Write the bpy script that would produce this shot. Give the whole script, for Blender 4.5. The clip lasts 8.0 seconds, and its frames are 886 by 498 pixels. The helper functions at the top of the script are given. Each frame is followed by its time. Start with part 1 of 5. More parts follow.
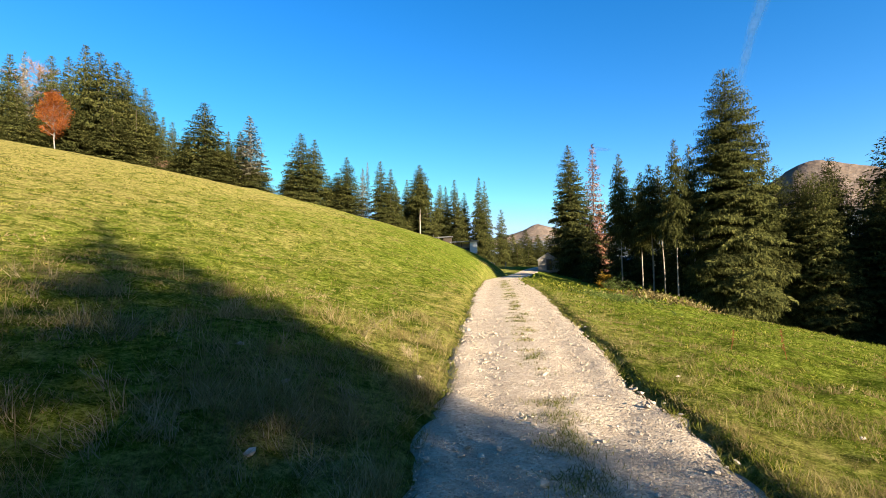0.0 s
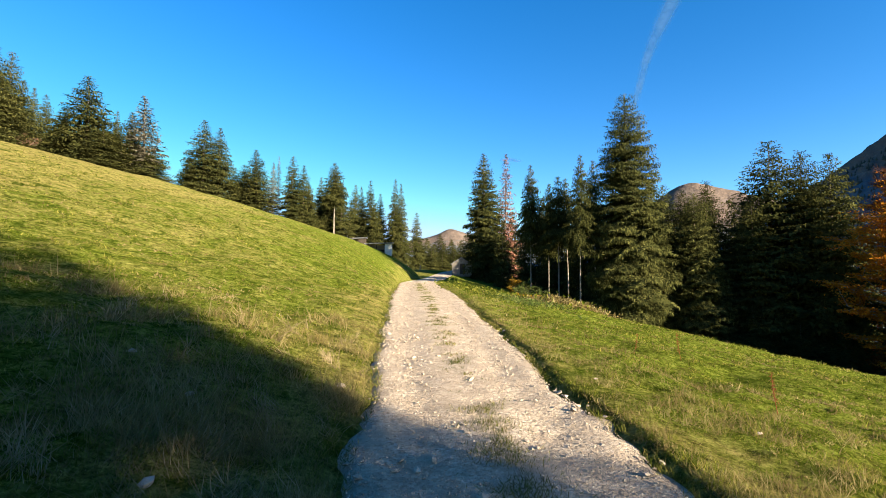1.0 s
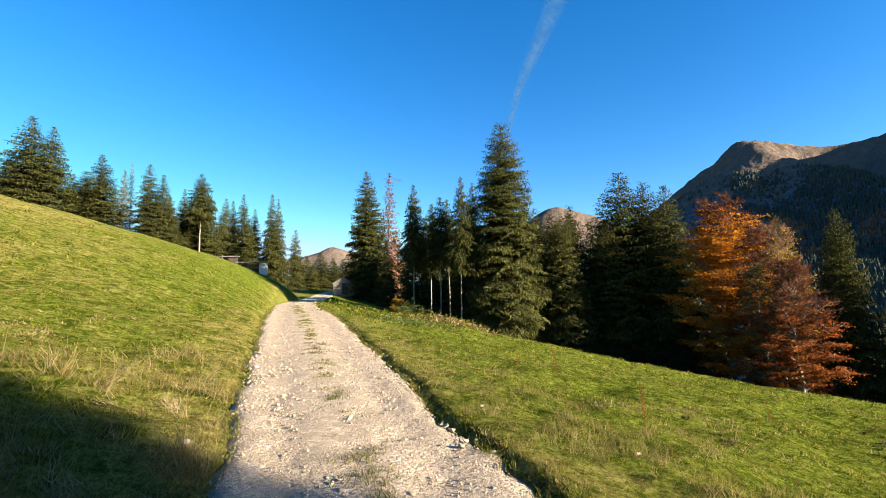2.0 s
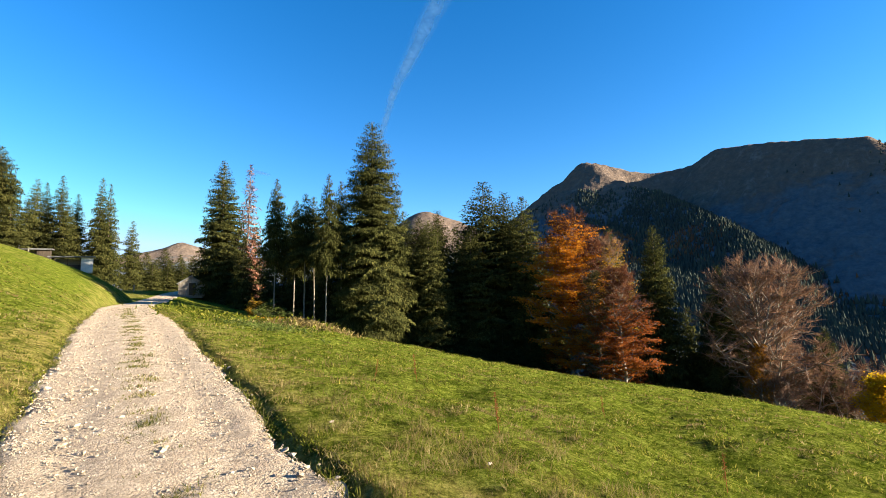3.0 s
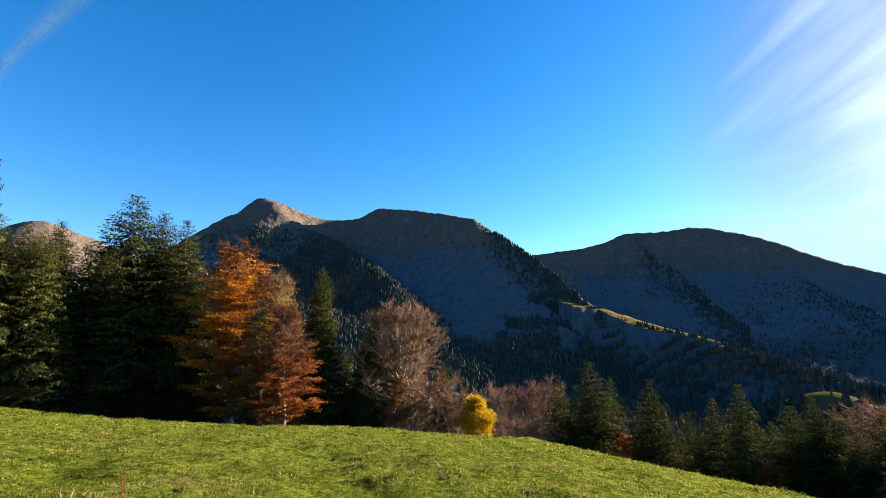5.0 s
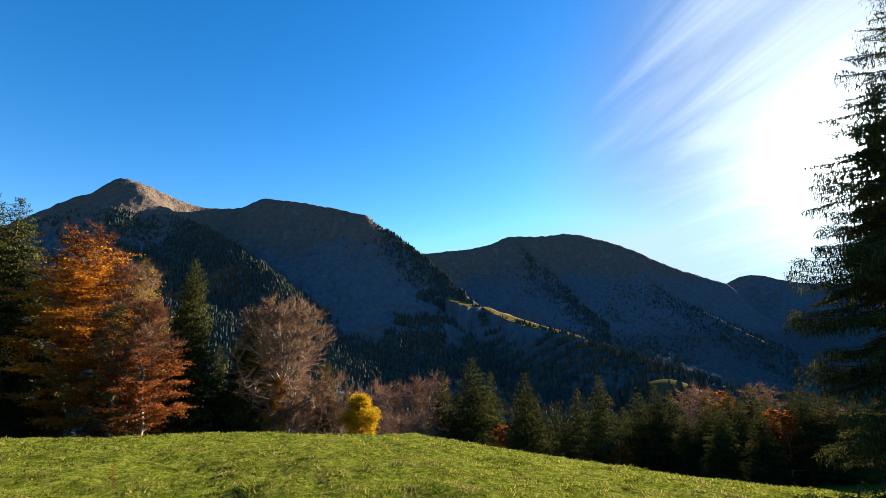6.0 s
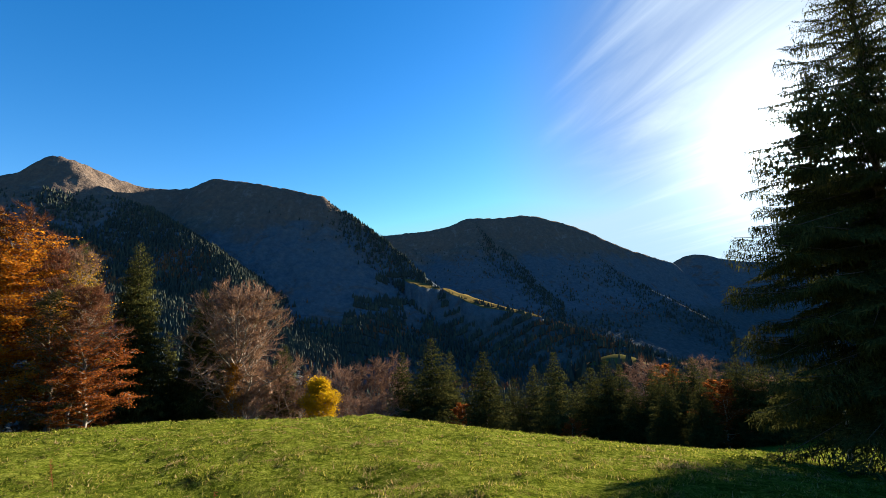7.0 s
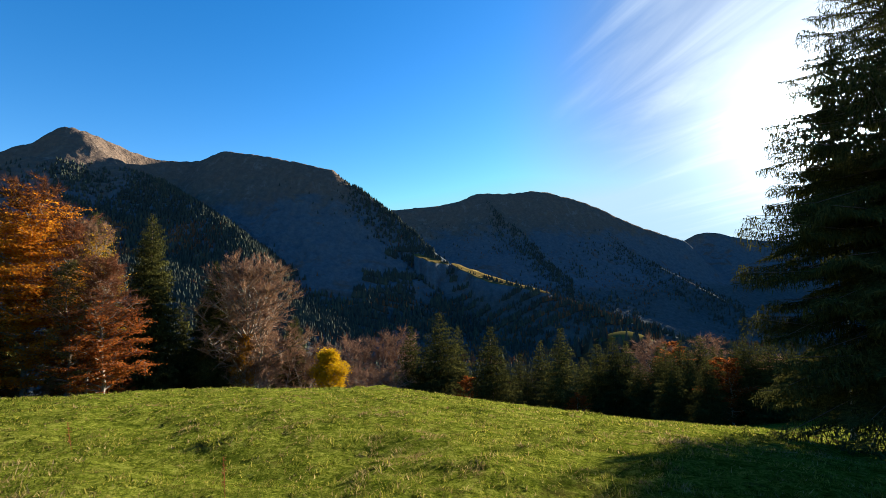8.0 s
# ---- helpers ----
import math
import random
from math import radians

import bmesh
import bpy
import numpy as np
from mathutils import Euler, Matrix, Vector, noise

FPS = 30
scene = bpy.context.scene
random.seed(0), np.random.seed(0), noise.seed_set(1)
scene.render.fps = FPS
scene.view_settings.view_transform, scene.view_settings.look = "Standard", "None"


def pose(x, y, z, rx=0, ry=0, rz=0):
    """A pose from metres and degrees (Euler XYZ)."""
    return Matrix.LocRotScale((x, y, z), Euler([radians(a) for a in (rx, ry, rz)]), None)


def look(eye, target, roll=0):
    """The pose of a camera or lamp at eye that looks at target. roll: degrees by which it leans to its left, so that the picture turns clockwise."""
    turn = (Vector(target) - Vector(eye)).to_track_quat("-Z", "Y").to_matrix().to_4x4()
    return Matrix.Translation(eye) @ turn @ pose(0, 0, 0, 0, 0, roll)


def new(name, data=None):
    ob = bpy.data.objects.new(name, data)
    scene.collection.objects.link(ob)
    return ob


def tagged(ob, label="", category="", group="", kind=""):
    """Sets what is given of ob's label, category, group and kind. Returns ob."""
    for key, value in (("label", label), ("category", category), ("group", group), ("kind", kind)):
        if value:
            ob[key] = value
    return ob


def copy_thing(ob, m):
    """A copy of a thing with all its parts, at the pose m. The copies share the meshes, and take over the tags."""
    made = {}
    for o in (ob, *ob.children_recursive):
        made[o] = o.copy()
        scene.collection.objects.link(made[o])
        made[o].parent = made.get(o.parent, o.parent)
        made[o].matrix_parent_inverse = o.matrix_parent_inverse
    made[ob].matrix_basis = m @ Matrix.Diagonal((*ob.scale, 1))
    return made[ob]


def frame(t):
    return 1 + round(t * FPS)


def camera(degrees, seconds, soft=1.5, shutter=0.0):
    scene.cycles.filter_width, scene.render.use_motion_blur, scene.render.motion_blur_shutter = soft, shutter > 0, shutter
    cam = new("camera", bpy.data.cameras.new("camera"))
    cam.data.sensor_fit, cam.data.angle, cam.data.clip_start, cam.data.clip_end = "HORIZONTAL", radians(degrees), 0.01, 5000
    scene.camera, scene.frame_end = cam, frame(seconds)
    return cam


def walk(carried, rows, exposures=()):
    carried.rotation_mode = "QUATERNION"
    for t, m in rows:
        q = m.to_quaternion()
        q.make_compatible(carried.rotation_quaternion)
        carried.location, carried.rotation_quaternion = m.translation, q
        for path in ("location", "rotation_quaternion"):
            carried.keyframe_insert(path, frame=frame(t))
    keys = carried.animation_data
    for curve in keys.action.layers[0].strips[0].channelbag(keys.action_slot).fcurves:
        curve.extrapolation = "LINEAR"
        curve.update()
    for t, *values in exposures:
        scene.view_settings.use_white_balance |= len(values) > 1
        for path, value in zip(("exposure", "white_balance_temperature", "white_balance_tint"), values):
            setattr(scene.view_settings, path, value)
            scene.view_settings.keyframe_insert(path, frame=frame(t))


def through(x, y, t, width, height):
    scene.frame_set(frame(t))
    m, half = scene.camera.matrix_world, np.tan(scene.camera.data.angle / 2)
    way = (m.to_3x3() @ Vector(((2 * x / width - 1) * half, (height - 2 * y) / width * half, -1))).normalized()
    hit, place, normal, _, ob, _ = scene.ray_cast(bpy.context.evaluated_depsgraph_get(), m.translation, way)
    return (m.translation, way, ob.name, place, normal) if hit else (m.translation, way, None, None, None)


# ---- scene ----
cam = camera(88.1, 8.0, 0.65)
PATH = [
    (0, (0.0, 0.0, 1.6), (0.0, 1.996, 1.722), -1.0),
    (0.5, (-0.164, 0.071, 1.59), (0.038, 2.059, 1.66), -0.5),
    (1, (-0.208, 0.263, 1.597), (0.165, 2.224, 1.728), 0.2),
    (1.5, (-0.167, 0.526, 1.642), (0.439, 2.422, 1.833), -0.5),
    (3, (0.344, 1.059, 1.718), (1.665, 2.546, 1.925), -0.8),
    (3.5, (0.507, 1.172, 1.702), (2.047, 2.428, 1.93), -1.0),
    (4, (0.609, 1.324, 1.715), (2.345, 2.28, 1.98), -0.9),
    (4.5, (0.724, 1.478, 1.706), (2.603, 2.088, 2.021), -0.7),
    (5, (0.864, 1.601, 1.709), (2.809, 1.894, 2.067), -0.4),
    (6.5, (1.0, 1.584, 1.697), (2.954, 1.279, 1.995), -1.2),
    (7, (1.011, 1.562, 1.691), (2.962, 1.208, 1.952), -1.7),
    (7.5, (1.01, 1.544, 1.691), (2.966, 1.197, 1.927), -1.2),
    (8, (1.018, 1.505, 1.689), (2.988, 1.191, 1.843), -0.9),
]
walk(cam, [(t, look(eye, target, roll)) for t, eye, target, roll in PATH], [(0.0, 2.5), (5.0, 2.5), (6.5, 2.3), (8.0, 2.25)])

# ---- light ----
SUN_AZ, SUN_EL = 141.2, 14.9  # degrees clockwise from +y, and above the horizon
world = bpy.data.worlds.new("world")
scene.world = world
world.use_nodes = True
wn, wl = world.node_tree.nodes, world.node_tree.links
wn.clear()
sky = wn.new("ShaderNodeTexSky")
sky.sky_type, sky.sun_disc = "NISHITA", False
sky.sun_elevation, sky.sun_rotation = radians(SUN_EL), radians(SUN_AZ)
sky.altitude, sky.air_density, sky.dust_density, sky.ozone_density = 1100, 1.0, 0.35, 2.6
coord = wn.new("ShaderNodeTexCoord")


def sky_math(op, *values):
    """One Math node of the sky; sockets are linked, numbers set."""
    x = wn.new("ShaderNodeMath")
    x.operation = op
    for socket, v in zip(x.inputs, values):
        if isinstance(v, bpy.types.NodeSocket):
            wl.new(v, socket)
        else:
            socket.default_value = v
    return x.outputs[0]


def sky_along(direction):
    """How far the sky's direction points along another."""
    x = wn.new("ShaderNodeVectorMath")
    x.operation = "DOT_PRODUCT"
    x.inputs[1].default_value = direction
    wl.new(coord.outputs["Generated"], x.inputs[0])
    return x.outputs["Value"]


def sky_range(value, low, high, to_low=0.0, to_high=1.0, how="SMOOTHSTEP"):
    x = wn.new("ShaderNodeMapRange")
    x.interpolation_type = how
    for name, v in (("From Min", low), ("From Max", high), ("To Min", to_low), ("To Max", to_high)):
        x.inputs[name].default_value = v
    wl.new(value, x.inputs["Value"])
    return x.outputs["Result"]


def bearing(az, el):
    a, e = radians(az), radians(el)
    return (math.sin(a) * math.cos(e), math.cos(a) * math.cos(e), math.sin(e))


# thin cirrus on one high layer: long streaks that run towards the eastern horizon
STREAK_AZ = 83.0
up = sky_math("MAXIMUM", sky_math("ADD", sky_along((0, 0, 1)), 0.06), 0.03)
run = sky_math("DIVIDE", sky_along(bearing(STREAK_AZ, 0)), up)
across = sky_math("DIVIDE", sky_along(bearing(STREAK_AZ + 90, 0)), up)
layer = wn.new("ShaderNodeCombineXYZ")
wl.new(sky_math("MULTIPLY", run, 0.34), layer.inputs[0])
wl.new(sky_math("MULTIPLY", across, 1.7), layer.inputs[1])
wisp = wn.new("ShaderNodeTexNoise")
for name, v in (("Scale", 1.6), ("Detail", 7), ("Roughness", 0.56), ("Distortion", 0.9)):
    wisp.inputs[name].default_value = v
wl.new(layer.outputs["Vector"], wisp.inputs["Vector"])
# the layer lies in the sun's quarter of the sky, denser near the sun
near_sun = sky_along(bearing(SUN_AZ, SUN_EL))
field = sky_along(bearing(142.0, 24.0))
torn = sky_math("MULTIPLY_ADD", sky_range(wisp.outputs["Fac"], 0.30, 0.78), 0.60, sky_range(field, 0.90, 1.0, 0.0, 0.40))
veil = sky_math("MULTIPLY", torn, sky_range(sky_math("MULTIPLY_ADD", wisp.outputs["Fac"], 0.10, field), 0.945, 1.065))
cloud = wn.new("ShaderNodeMix")
cloud.data_type = "RGBA"
cloud.inputs[7].default_value = (3.7, 4.3, 4.8, 1)
wl.new(veil, cloud.inputs[0])
vivid = wn.new("ShaderNodeHueSaturation")
vivid.inputs["Hue"].default_value = 0.505
wl.new(sky.outputs["Color"], vivid.inputs["Color"])
# the sky pales towards the sun
wl.new(sky_range(near_sun, 0.82, 1.0, 1.34, 1.12), vivid.inputs["Saturation"])
wl.new(sky_range(near_sun, 0.82, 0.99, 1.0, 0.52), vivid.inputs["Value"])
# the sun's own glare in the haze
core = sky_range(near_sun, 0.80, 1.0, how="LINEAR")
bright = sky_math("ADD", sky_math("MULTIPLY", sky_math("POWER", core, 16.0), 1.5), sky_math("MULTIPLY", sky_math("POWER", core, 130.0), 60.0))
halo = wn.new("ShaderNodeMix")
halo.data_type, halo.blend_type = "RGBA", "ADD"
halo.inputs[0].default_value = 1.0
tint = wn.new("ShaderNodeVectorMath")
tint.operation = "SCALE"
tint.inputs[0].default_value = (2.4, 2.8, 3.0)
wl.new(bright, tint.inputs["Scale"])
hazy = wn.new("ShaderNodeMix")
hazy.data_type, hazy.blend_type = "RGBA", "DARKEN"
hazy.inputs[0].default_value, hazy.inputs[7].default_value = 1.0, (2.1, 3.1, 4.0, 1)
wl.new(vivid.outputs["Color"], hazy.inputs[6])
wl.new(hazy.outputs[2], cloud.inputs[6])
wl.new(cloud.outputs[2], halo.inputs[6])
wl.new(tint.outputs["Vector"], halo.inputs[7])
back = wn.new("ShaderNodeBackground")
back.inputs["Strength"].default_value = 0.056
wl.new(halo.outputs[2], back.inputs["Color"])
world_out = wn.new("ShaderNodeOutputWorld")
wl.new(back.outputs[0], world_out.inputs["Surface"])

sun = new("sun", bpy.data.lights.new("sun", "SUN"))
sun.data.energy, sun.data.angle, sun.data.color = 5.0, radians(0.53), (1.0, 0.84, 0.62)
sa, se = radians(SUN_AZ), radians(SUN_EL)
sun.matrix_world = look((0, 0, 0), (-math.sin(sa) * math.cos(se), -math.cos(sa) * math.cos(se), -math.sin(se)))


# ---- materials ----
def rgb(r, g, b):
    return (r, g, b, 1.0)


class Mat:
    """A small wrapper round one node material."""

    def __init__(self, name, rough=0.9, spec=0.2):
        self.m = bpy.data.materials.new(name)
        self.m.use_nodes = True
        self.n, self.l = self.m.node_tree.nodes, self.m.node_tree.links
        self.b = self.n["Principled BSDF"]
        self.b.inputs["Roughness"].default_value = rough
        self.b.inputs["Specular IOR Level"].default_value = spec
        self.geo = self.n.new("ShaderNodeNewGeometry")
        self.info = self.n.new("ShaderNodeObjectInfo")

    def noise(self, scale, detail=4, rough=0.55, stretch=None, warp=0.0, local=False):
        t = self.n.new("ShaderNodeTexNoise")
        t.inputs["Scale"].default_value, t.inputs["Detail"].default_value = scale, detail
        t.inputs["Roughness"].default_value, t.inputs["Distortion"].default_value = rough, warp
        where = self.n.new("ShaderNodeTexCoord").outputs["Object"] if local else self.geo.outputs["Position"]
        if stretch:
            mp = self.n.new("ShaderNodeMapping")
            mp.inputs["Scale"].default_value = stretch
            self.l.new(where, mp.inputs["Vector"])
            where = mp.outputs["Vector"]
        self.l.new(where, t.inputs["Vector"])
        return t.outputs["Fac"]

    def ramp(self, value, *stops):
        """stops: (position, colour)"""
        r = self.n.new("ShaderNodeValToRGB")
        while len(r.color_ramp.elements) < len(stops):
            r.color_ramp.elements.new(0.5)
        for e, (p, c) in zip(r.color_ramp.elements, stops):
            e.position, e.color = p, c if len(c) == 4 else (*c, 1)
        self.l.new(value, r.inputs["Fac"])
        return r.outputs["Color"]

    def mix(self, fac, a, b, how="MIX"):
        x = self.n.new("ShaderNodeMix")
        x.data_type, x.blend_type = "RGBA", how
        for socket, v in ((x.inputs[0], fac), (x.inputs[6], a), (x.inputs[7], b)):
            if isinstance(v, bpy.types.NodeSocket):
                self.l.new(v, socket)
            else:
                socket.default_value = v if not isinstance(v, tuple) or len(v) == 4 else (*v, 1)
        return x.outputs[2]

    def math(self, op, a, b=0.0):
        x = self.n.new("ShaderNodeMath")
        x.operation = op
        for socket, v in zip(x.inputs, (a, b)):
            if isinstance(v, bpy.types.NodeSocket):
                self.l.new(v, socket)
            else:
                socket.default_value = v
        return x.outputs[0]

    def height(self):
        x = self.n.new("ShaderNodeSeparateXYZ")
        self.l.new(self.geo.outputs["Position"], x.inputs[0])
        return x.outputs

    def bump(self, value, strength=0.3, distance=0.05):
        x = self.n.new("ShaderNodeBump")
        x.inputs["Strength"].default_value, x.inputs["Distance"].default_value = strength, distance
        self.l.new(value, x.inputs["Height"])
        self.l.new(x.outputs["Normal"], self.b.inputs["Normal"])
        return self

    def base(self, colour):
        if isinstance(colour, bpy.types.NodeSocket):
            self.l.new(colour, self.b.inputs["Base Color"])
        else:
            self.b.inputs["Base Color"].default_value = rgb(*colour[:3])
        return self

    def vary(self, colour, amount=0.35, island=False):
        """Lightness that differs from object to object, or piece to piece."""
        source = self.geo.outputs["Random Per Island"] if island else self.info.outputs["Random"]
        k = self.math("MULTIPLY_ADD", source, amount)
        k.node.inputs[2].default_value = 1 - amount / 2
        g = self.n.new("ShaderNodeCombineColor")
        for s in g.inputs:
            self.l.new(k, s)
        return self.mix(1.0, colour, g.outputs[0], "MULTIPLY")

    def leafy(self, colour, through=0.35):
        """Thin leaves let light through: part of the light passes on to the far side."""
        t = self.n.new("ShaderNodeBsdfTranslucent")
        self.l.new(colour, t.inputs["Color"])
        x = self.n.new("ShaderNodeMixShader")
        x.inputs[0].default_value = through
        self.l.new(self.b.outputs[0], x.inputs[1])
        self.l.new(t.outputs[0], x.inputs[2])
        self.l.new(x.outputs[0], self.n["Material Output"].inputs["Surface"])
        return self


def turf_material():
    m = Mat("turf", 1.0, 0.0)
    big, mid, fine = m.noise(0.06, 5, 0.6, warp=1.0), m.noise(0.7, 6, 0.65), m.noise(26.0, 6, 0.8)
    tuft, clump = m.noise(6.0, 6, 0.75), m.noise(1.7, 5, 0.62, warp=0.6)
    blend = m.math("ADD", m.math("MULTIPLY", fine, 0.5), m.math("MULTIPLY", tuft, 0.5))
    green = m.ramp(blend, (0.41, (0.022, 0.034, 0.004)), (0.50, (0.088, 0.115, 0.012)), (0.59, (0.205, 0.226, 0.044)))
    straw = m.ramp(blend, (0.41, (0.070, 0.063, 0.016)), (0.50, (0.195, 0.170, 0.048)), (0.59, (0.345, 0.292, 0.100)))
    # the sunny uphill side is drier than the lower meadow
    uphill = m.n.new("ShaderNodeMapRange")
    uphill.inputs["From Min"].default_value, uphill.inputs["From Max"].default_value = 4.0, -34.0
    uphill.inputs["To Min"].default_value, uphill.inputs["To Max"].default_value = -0.110, 0.150
    m.l.new(m.height()["X"], uphill.inputs["Value"])
    # bleached grass along both edges of the road
    place = m.height()
    beside = m.math("ABSOLUTE", m.math("SUBTRACT", m.math("SUBTRACT", place["X"], m.math("MULTIPLY", place["Y"], 0.115)), 0.55))
    verge = m.n.new("ShaderNodeMapRange")
    verge.interpolation_type = "SMOOTHSTEP"
    for name, v in (("From Min", 1.6), ("From Max", 4.2), ("To Min", 0.11), ("To Max", 0.0)):
        verge.inputs[name].default_value = v
    m.l.new(beside, verge.inputs["Value"])
    mid = m.math("ADD", mid, m.math("MULTIPLY", verge.outputs["Result"], 2.8))
    both = m.math("ADD", m.math("ADD", m.math("MULTIPLY", m.math("ADD", big, mid), 0.35), m.math("MULTIPLY", clump, 0.30)), uphill.outputs["Result"])
    c = m.mix(m.ramp(both, (0.43, (0, 0, 0)), (0.58, (1, 1, 1))), green, straw)
    # rank dark-green clumps and bare earth
    c = m.mix(m.ramp(clump, (0.36, (0.75, 0.75, 0.75)), (0.48, (0, 0, 0))), c, (0.026, 0.044, 0.004))
    m.base(m.mix(m.ramp(m.noise(2.2, 5, 0.65), (0.56, (0, 0, 0)), (0.70, (0.55, 0.55, 0.55))), c, (0.056, 0.040, 0.016)))
    return m.bump(m.math("ADD", m.math("MULTIPLY", blend, 0.17), m.math("MULTIPLY", clump, 0.13)), 1.0, 1.0).m


def gravel_material():
    m = Mat("gravel", 0.95, 0.1)
    cells = m.n.new("ShaderNodeTexVoronoi")
    cells.inputs["Scale"].default_value, cells.inputs["Randomness"].default_value = 42, 1.0
    m.l.new(m.geo.outputs["Position"], cells.inputs["Vector"])
    pick = m.n.new("ShaderNodeSeparateColor")
    m.l.new(cells.outputs["Color"], pick.inputs[0])
    # fist-sized stones among the small gravel
    lumps = m.n.new("ShaderNodeTexVoronoi")
    lumps.inputs["Scale"].default_value, lumps.inputs["Randomness"].default_value = 19, 1.0
    m.l.new(m.geo.outputs["Position"], lumps.inputs["Vector"])
    which = m.n.new("ShaderNodeSeparateColor")
    m.l.new(lumps.outputs["Color"], which.inputs[0])
    fine, mid, big = m.noise(90, 5, 0.75), m.noise(3.0, 5, 0.6), m.noise(0.5, 4, 0.6)
    blend = m.math("ADD", m.math("MULTIPLY", fine, 0.5), m.math("ADD", m.math("MULTIPLY", pick.outputs[0], 0.27), m.math("MULTIPLY", which.outputs[0], 0.23)))
    stone = m.ramp(blend, (0.25, (0.215, 0.172, 0.125)), (0.48, (0.510, 0.418, 0.315)), (0.72, (0.680, 0.585, 0.465)))
    earth = m.ramp(fine, (0.3, (0.320, 0.252, 0.180)), (0.7, (0.530, 0.425, 0.320)))
    c = m.mix(m.ramp(mid, (0.40, (0.75, 0.75, 0.75)), (0.60, (0, 0, 0))), stone, earth)
    m.base(m.mix(m.ramp(big, (0.35, (0, 0, 0)), (0.7, (0.3, 0.3, 0.3))), c, (0.403, 0.326, 0.242)))
    low = m.math("ADD", m.math("MULTIPLY", cells.outputs["Distance"], 0.8), m.math("MULTIPLY", m.math("MULTIPLY", lumps.outputs["Distance"], which.outputs[1]), 1.6))
    return m.bump(m.math("SUBTRACT", fine, low), 1.0, 0.045).m


def stone_material():
    m = Mat("limestone", 0.85, 0.25)
    c = m.ramp(m.noise(14, 5, 0.6), (0.3, (0.186, 0.149, 0.108)), (0.7, (0.360, 0.304, 0.236)))
    return m.base(m.vary(c, 0.5)).bump(m.noise(40, 4), 0.4, 0.01).m


def chip_material():
    m = Mat("gravel chips", 0.9, 0.2)
    c = m.ramp(m.geo.outputs["Random Per Island"], (0.0, (0.136, 0.105, 0.077)), (0.5, (0.248, 0.198, 0.146)), (1.0, (0.347, 0.285, 0.217)))
    return m.base(m.mix(0.4, c, m.ramp(m.noise(50, 3), (0.3, (0.161, 0.130, 0.099)), (0.7, (0.384, 0.335, 0.267))))).m


def bark_material(name, dark, light, stretch=(3, 3, 0.6)):
    m = Mat(name, 0.9, 0.15)
    c = m.ramp(m.noise(6, 6, 0.65, stretch), (0.32, dark), (0.68, light))
    return m.base(m.vary(c, 0.25)).bump(m.noise(9, 5, 0.7, stretch), 0.7, 0.03).m


def foliage_material(name, dark, mid, light, through=0.25, spread=0.5, clump=0.8):
    """Leaves or needles: colour by piece and by clump."""
    m = Mat(name, 0.95, 0.0)
    c = m.ramp(m.geo.outputs["Random Per Island"], (0.0, dark), (0.55, mid), (1.0, light))
    c = m.mix(m.ramp(m.noise(clump, 3, 0.6), (0.38, (0.70, 0.70, 0.70)), (0.60, (0, 0, 0))), c, dark)
    c = m.vary(c, spread)
    m.base(c)
    return m.leafy(c, through).m


def plain_material(name, dark, light, scale=3.0, rough=0.8, stretch=None, bump=0.3, spec=0.25):
    m = Mat(name, rough, spec)
    return m.base(m.ramp(m.noise(scale, 6, 0.6, stretch), (0.3, dark), (0.7, light))).bump(m.noise(scale * 4, 5, 0.6, stretch), bump, 0.02).m


def slope_material():
    """Mountain flank: brown autumn grass, scree runnels, dwarf pines and dark woods lower down, both blued for haze."""
    m = Mat("mountain slope", 1.0, 0.0)
    big, mid, fine = m.noise(0.006, 6, 0.6, warp=0.6), m.noise(0.022, 6, 0.65), m.noise(0.07, 7, 0.72)
    grass = m.ramp(fine, (0.3, (0.082, 0.068, 0.060)), (0.52, (0.115, 0.090, 0.074)), (0.75, (0.165, 0.122, 0.088)))
    # blue of the distant haze is put into this cover's colour
    hazed_pine = m.ramp(fine, (0.35, (0.060, 0.076, 0.092)), (0.65, (0.098, 0.117, 0.128)))
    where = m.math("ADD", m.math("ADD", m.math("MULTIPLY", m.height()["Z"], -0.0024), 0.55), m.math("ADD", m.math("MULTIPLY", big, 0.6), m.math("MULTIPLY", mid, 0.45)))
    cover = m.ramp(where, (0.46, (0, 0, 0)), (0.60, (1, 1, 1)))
    c = m.mix(cover, grass, hazed_pine)
    # rust-brown beech woods in patches below the bare ground
    rust = m.ramp(m.noise(0.0085, 6, 0.65, warp=0.8), (0.56, (0, 0, 0)), (0.66, (0.8, 0.8, 0.8)))
    c = m.mix(m.mix(cover, (0, 0, 0), rust), c, m.ramp(fine, (0.35, (0.070, 0.052, 0.046)), (0.65, (0.135, 0.082, 0.058))))
    # closed spruce woods on the valley floor, the haze's blue mixed into their colour
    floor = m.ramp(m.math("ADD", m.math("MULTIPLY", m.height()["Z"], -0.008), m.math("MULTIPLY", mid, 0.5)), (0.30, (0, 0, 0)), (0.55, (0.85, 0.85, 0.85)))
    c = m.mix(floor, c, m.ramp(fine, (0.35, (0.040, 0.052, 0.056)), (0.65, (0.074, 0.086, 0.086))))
    # runnels: streaks of paler scree down the fall line
    runnel = m.ramp(m.noise(0.03, 6, 0.7, (1.0, 1.0, 0.12), warp=0.4), (0.55, (0, 0, 0)), (0.68, (0.55, 0.55, 0.55)))
    c = m.mix(m.mix(cover, runnel, (0, 0, 0)), c, (0.20, 0.17, 0.15))
    m.base(c)
    return m.bump(m.noise(0.025, 7, 0.62), 0.9, 16.0).m


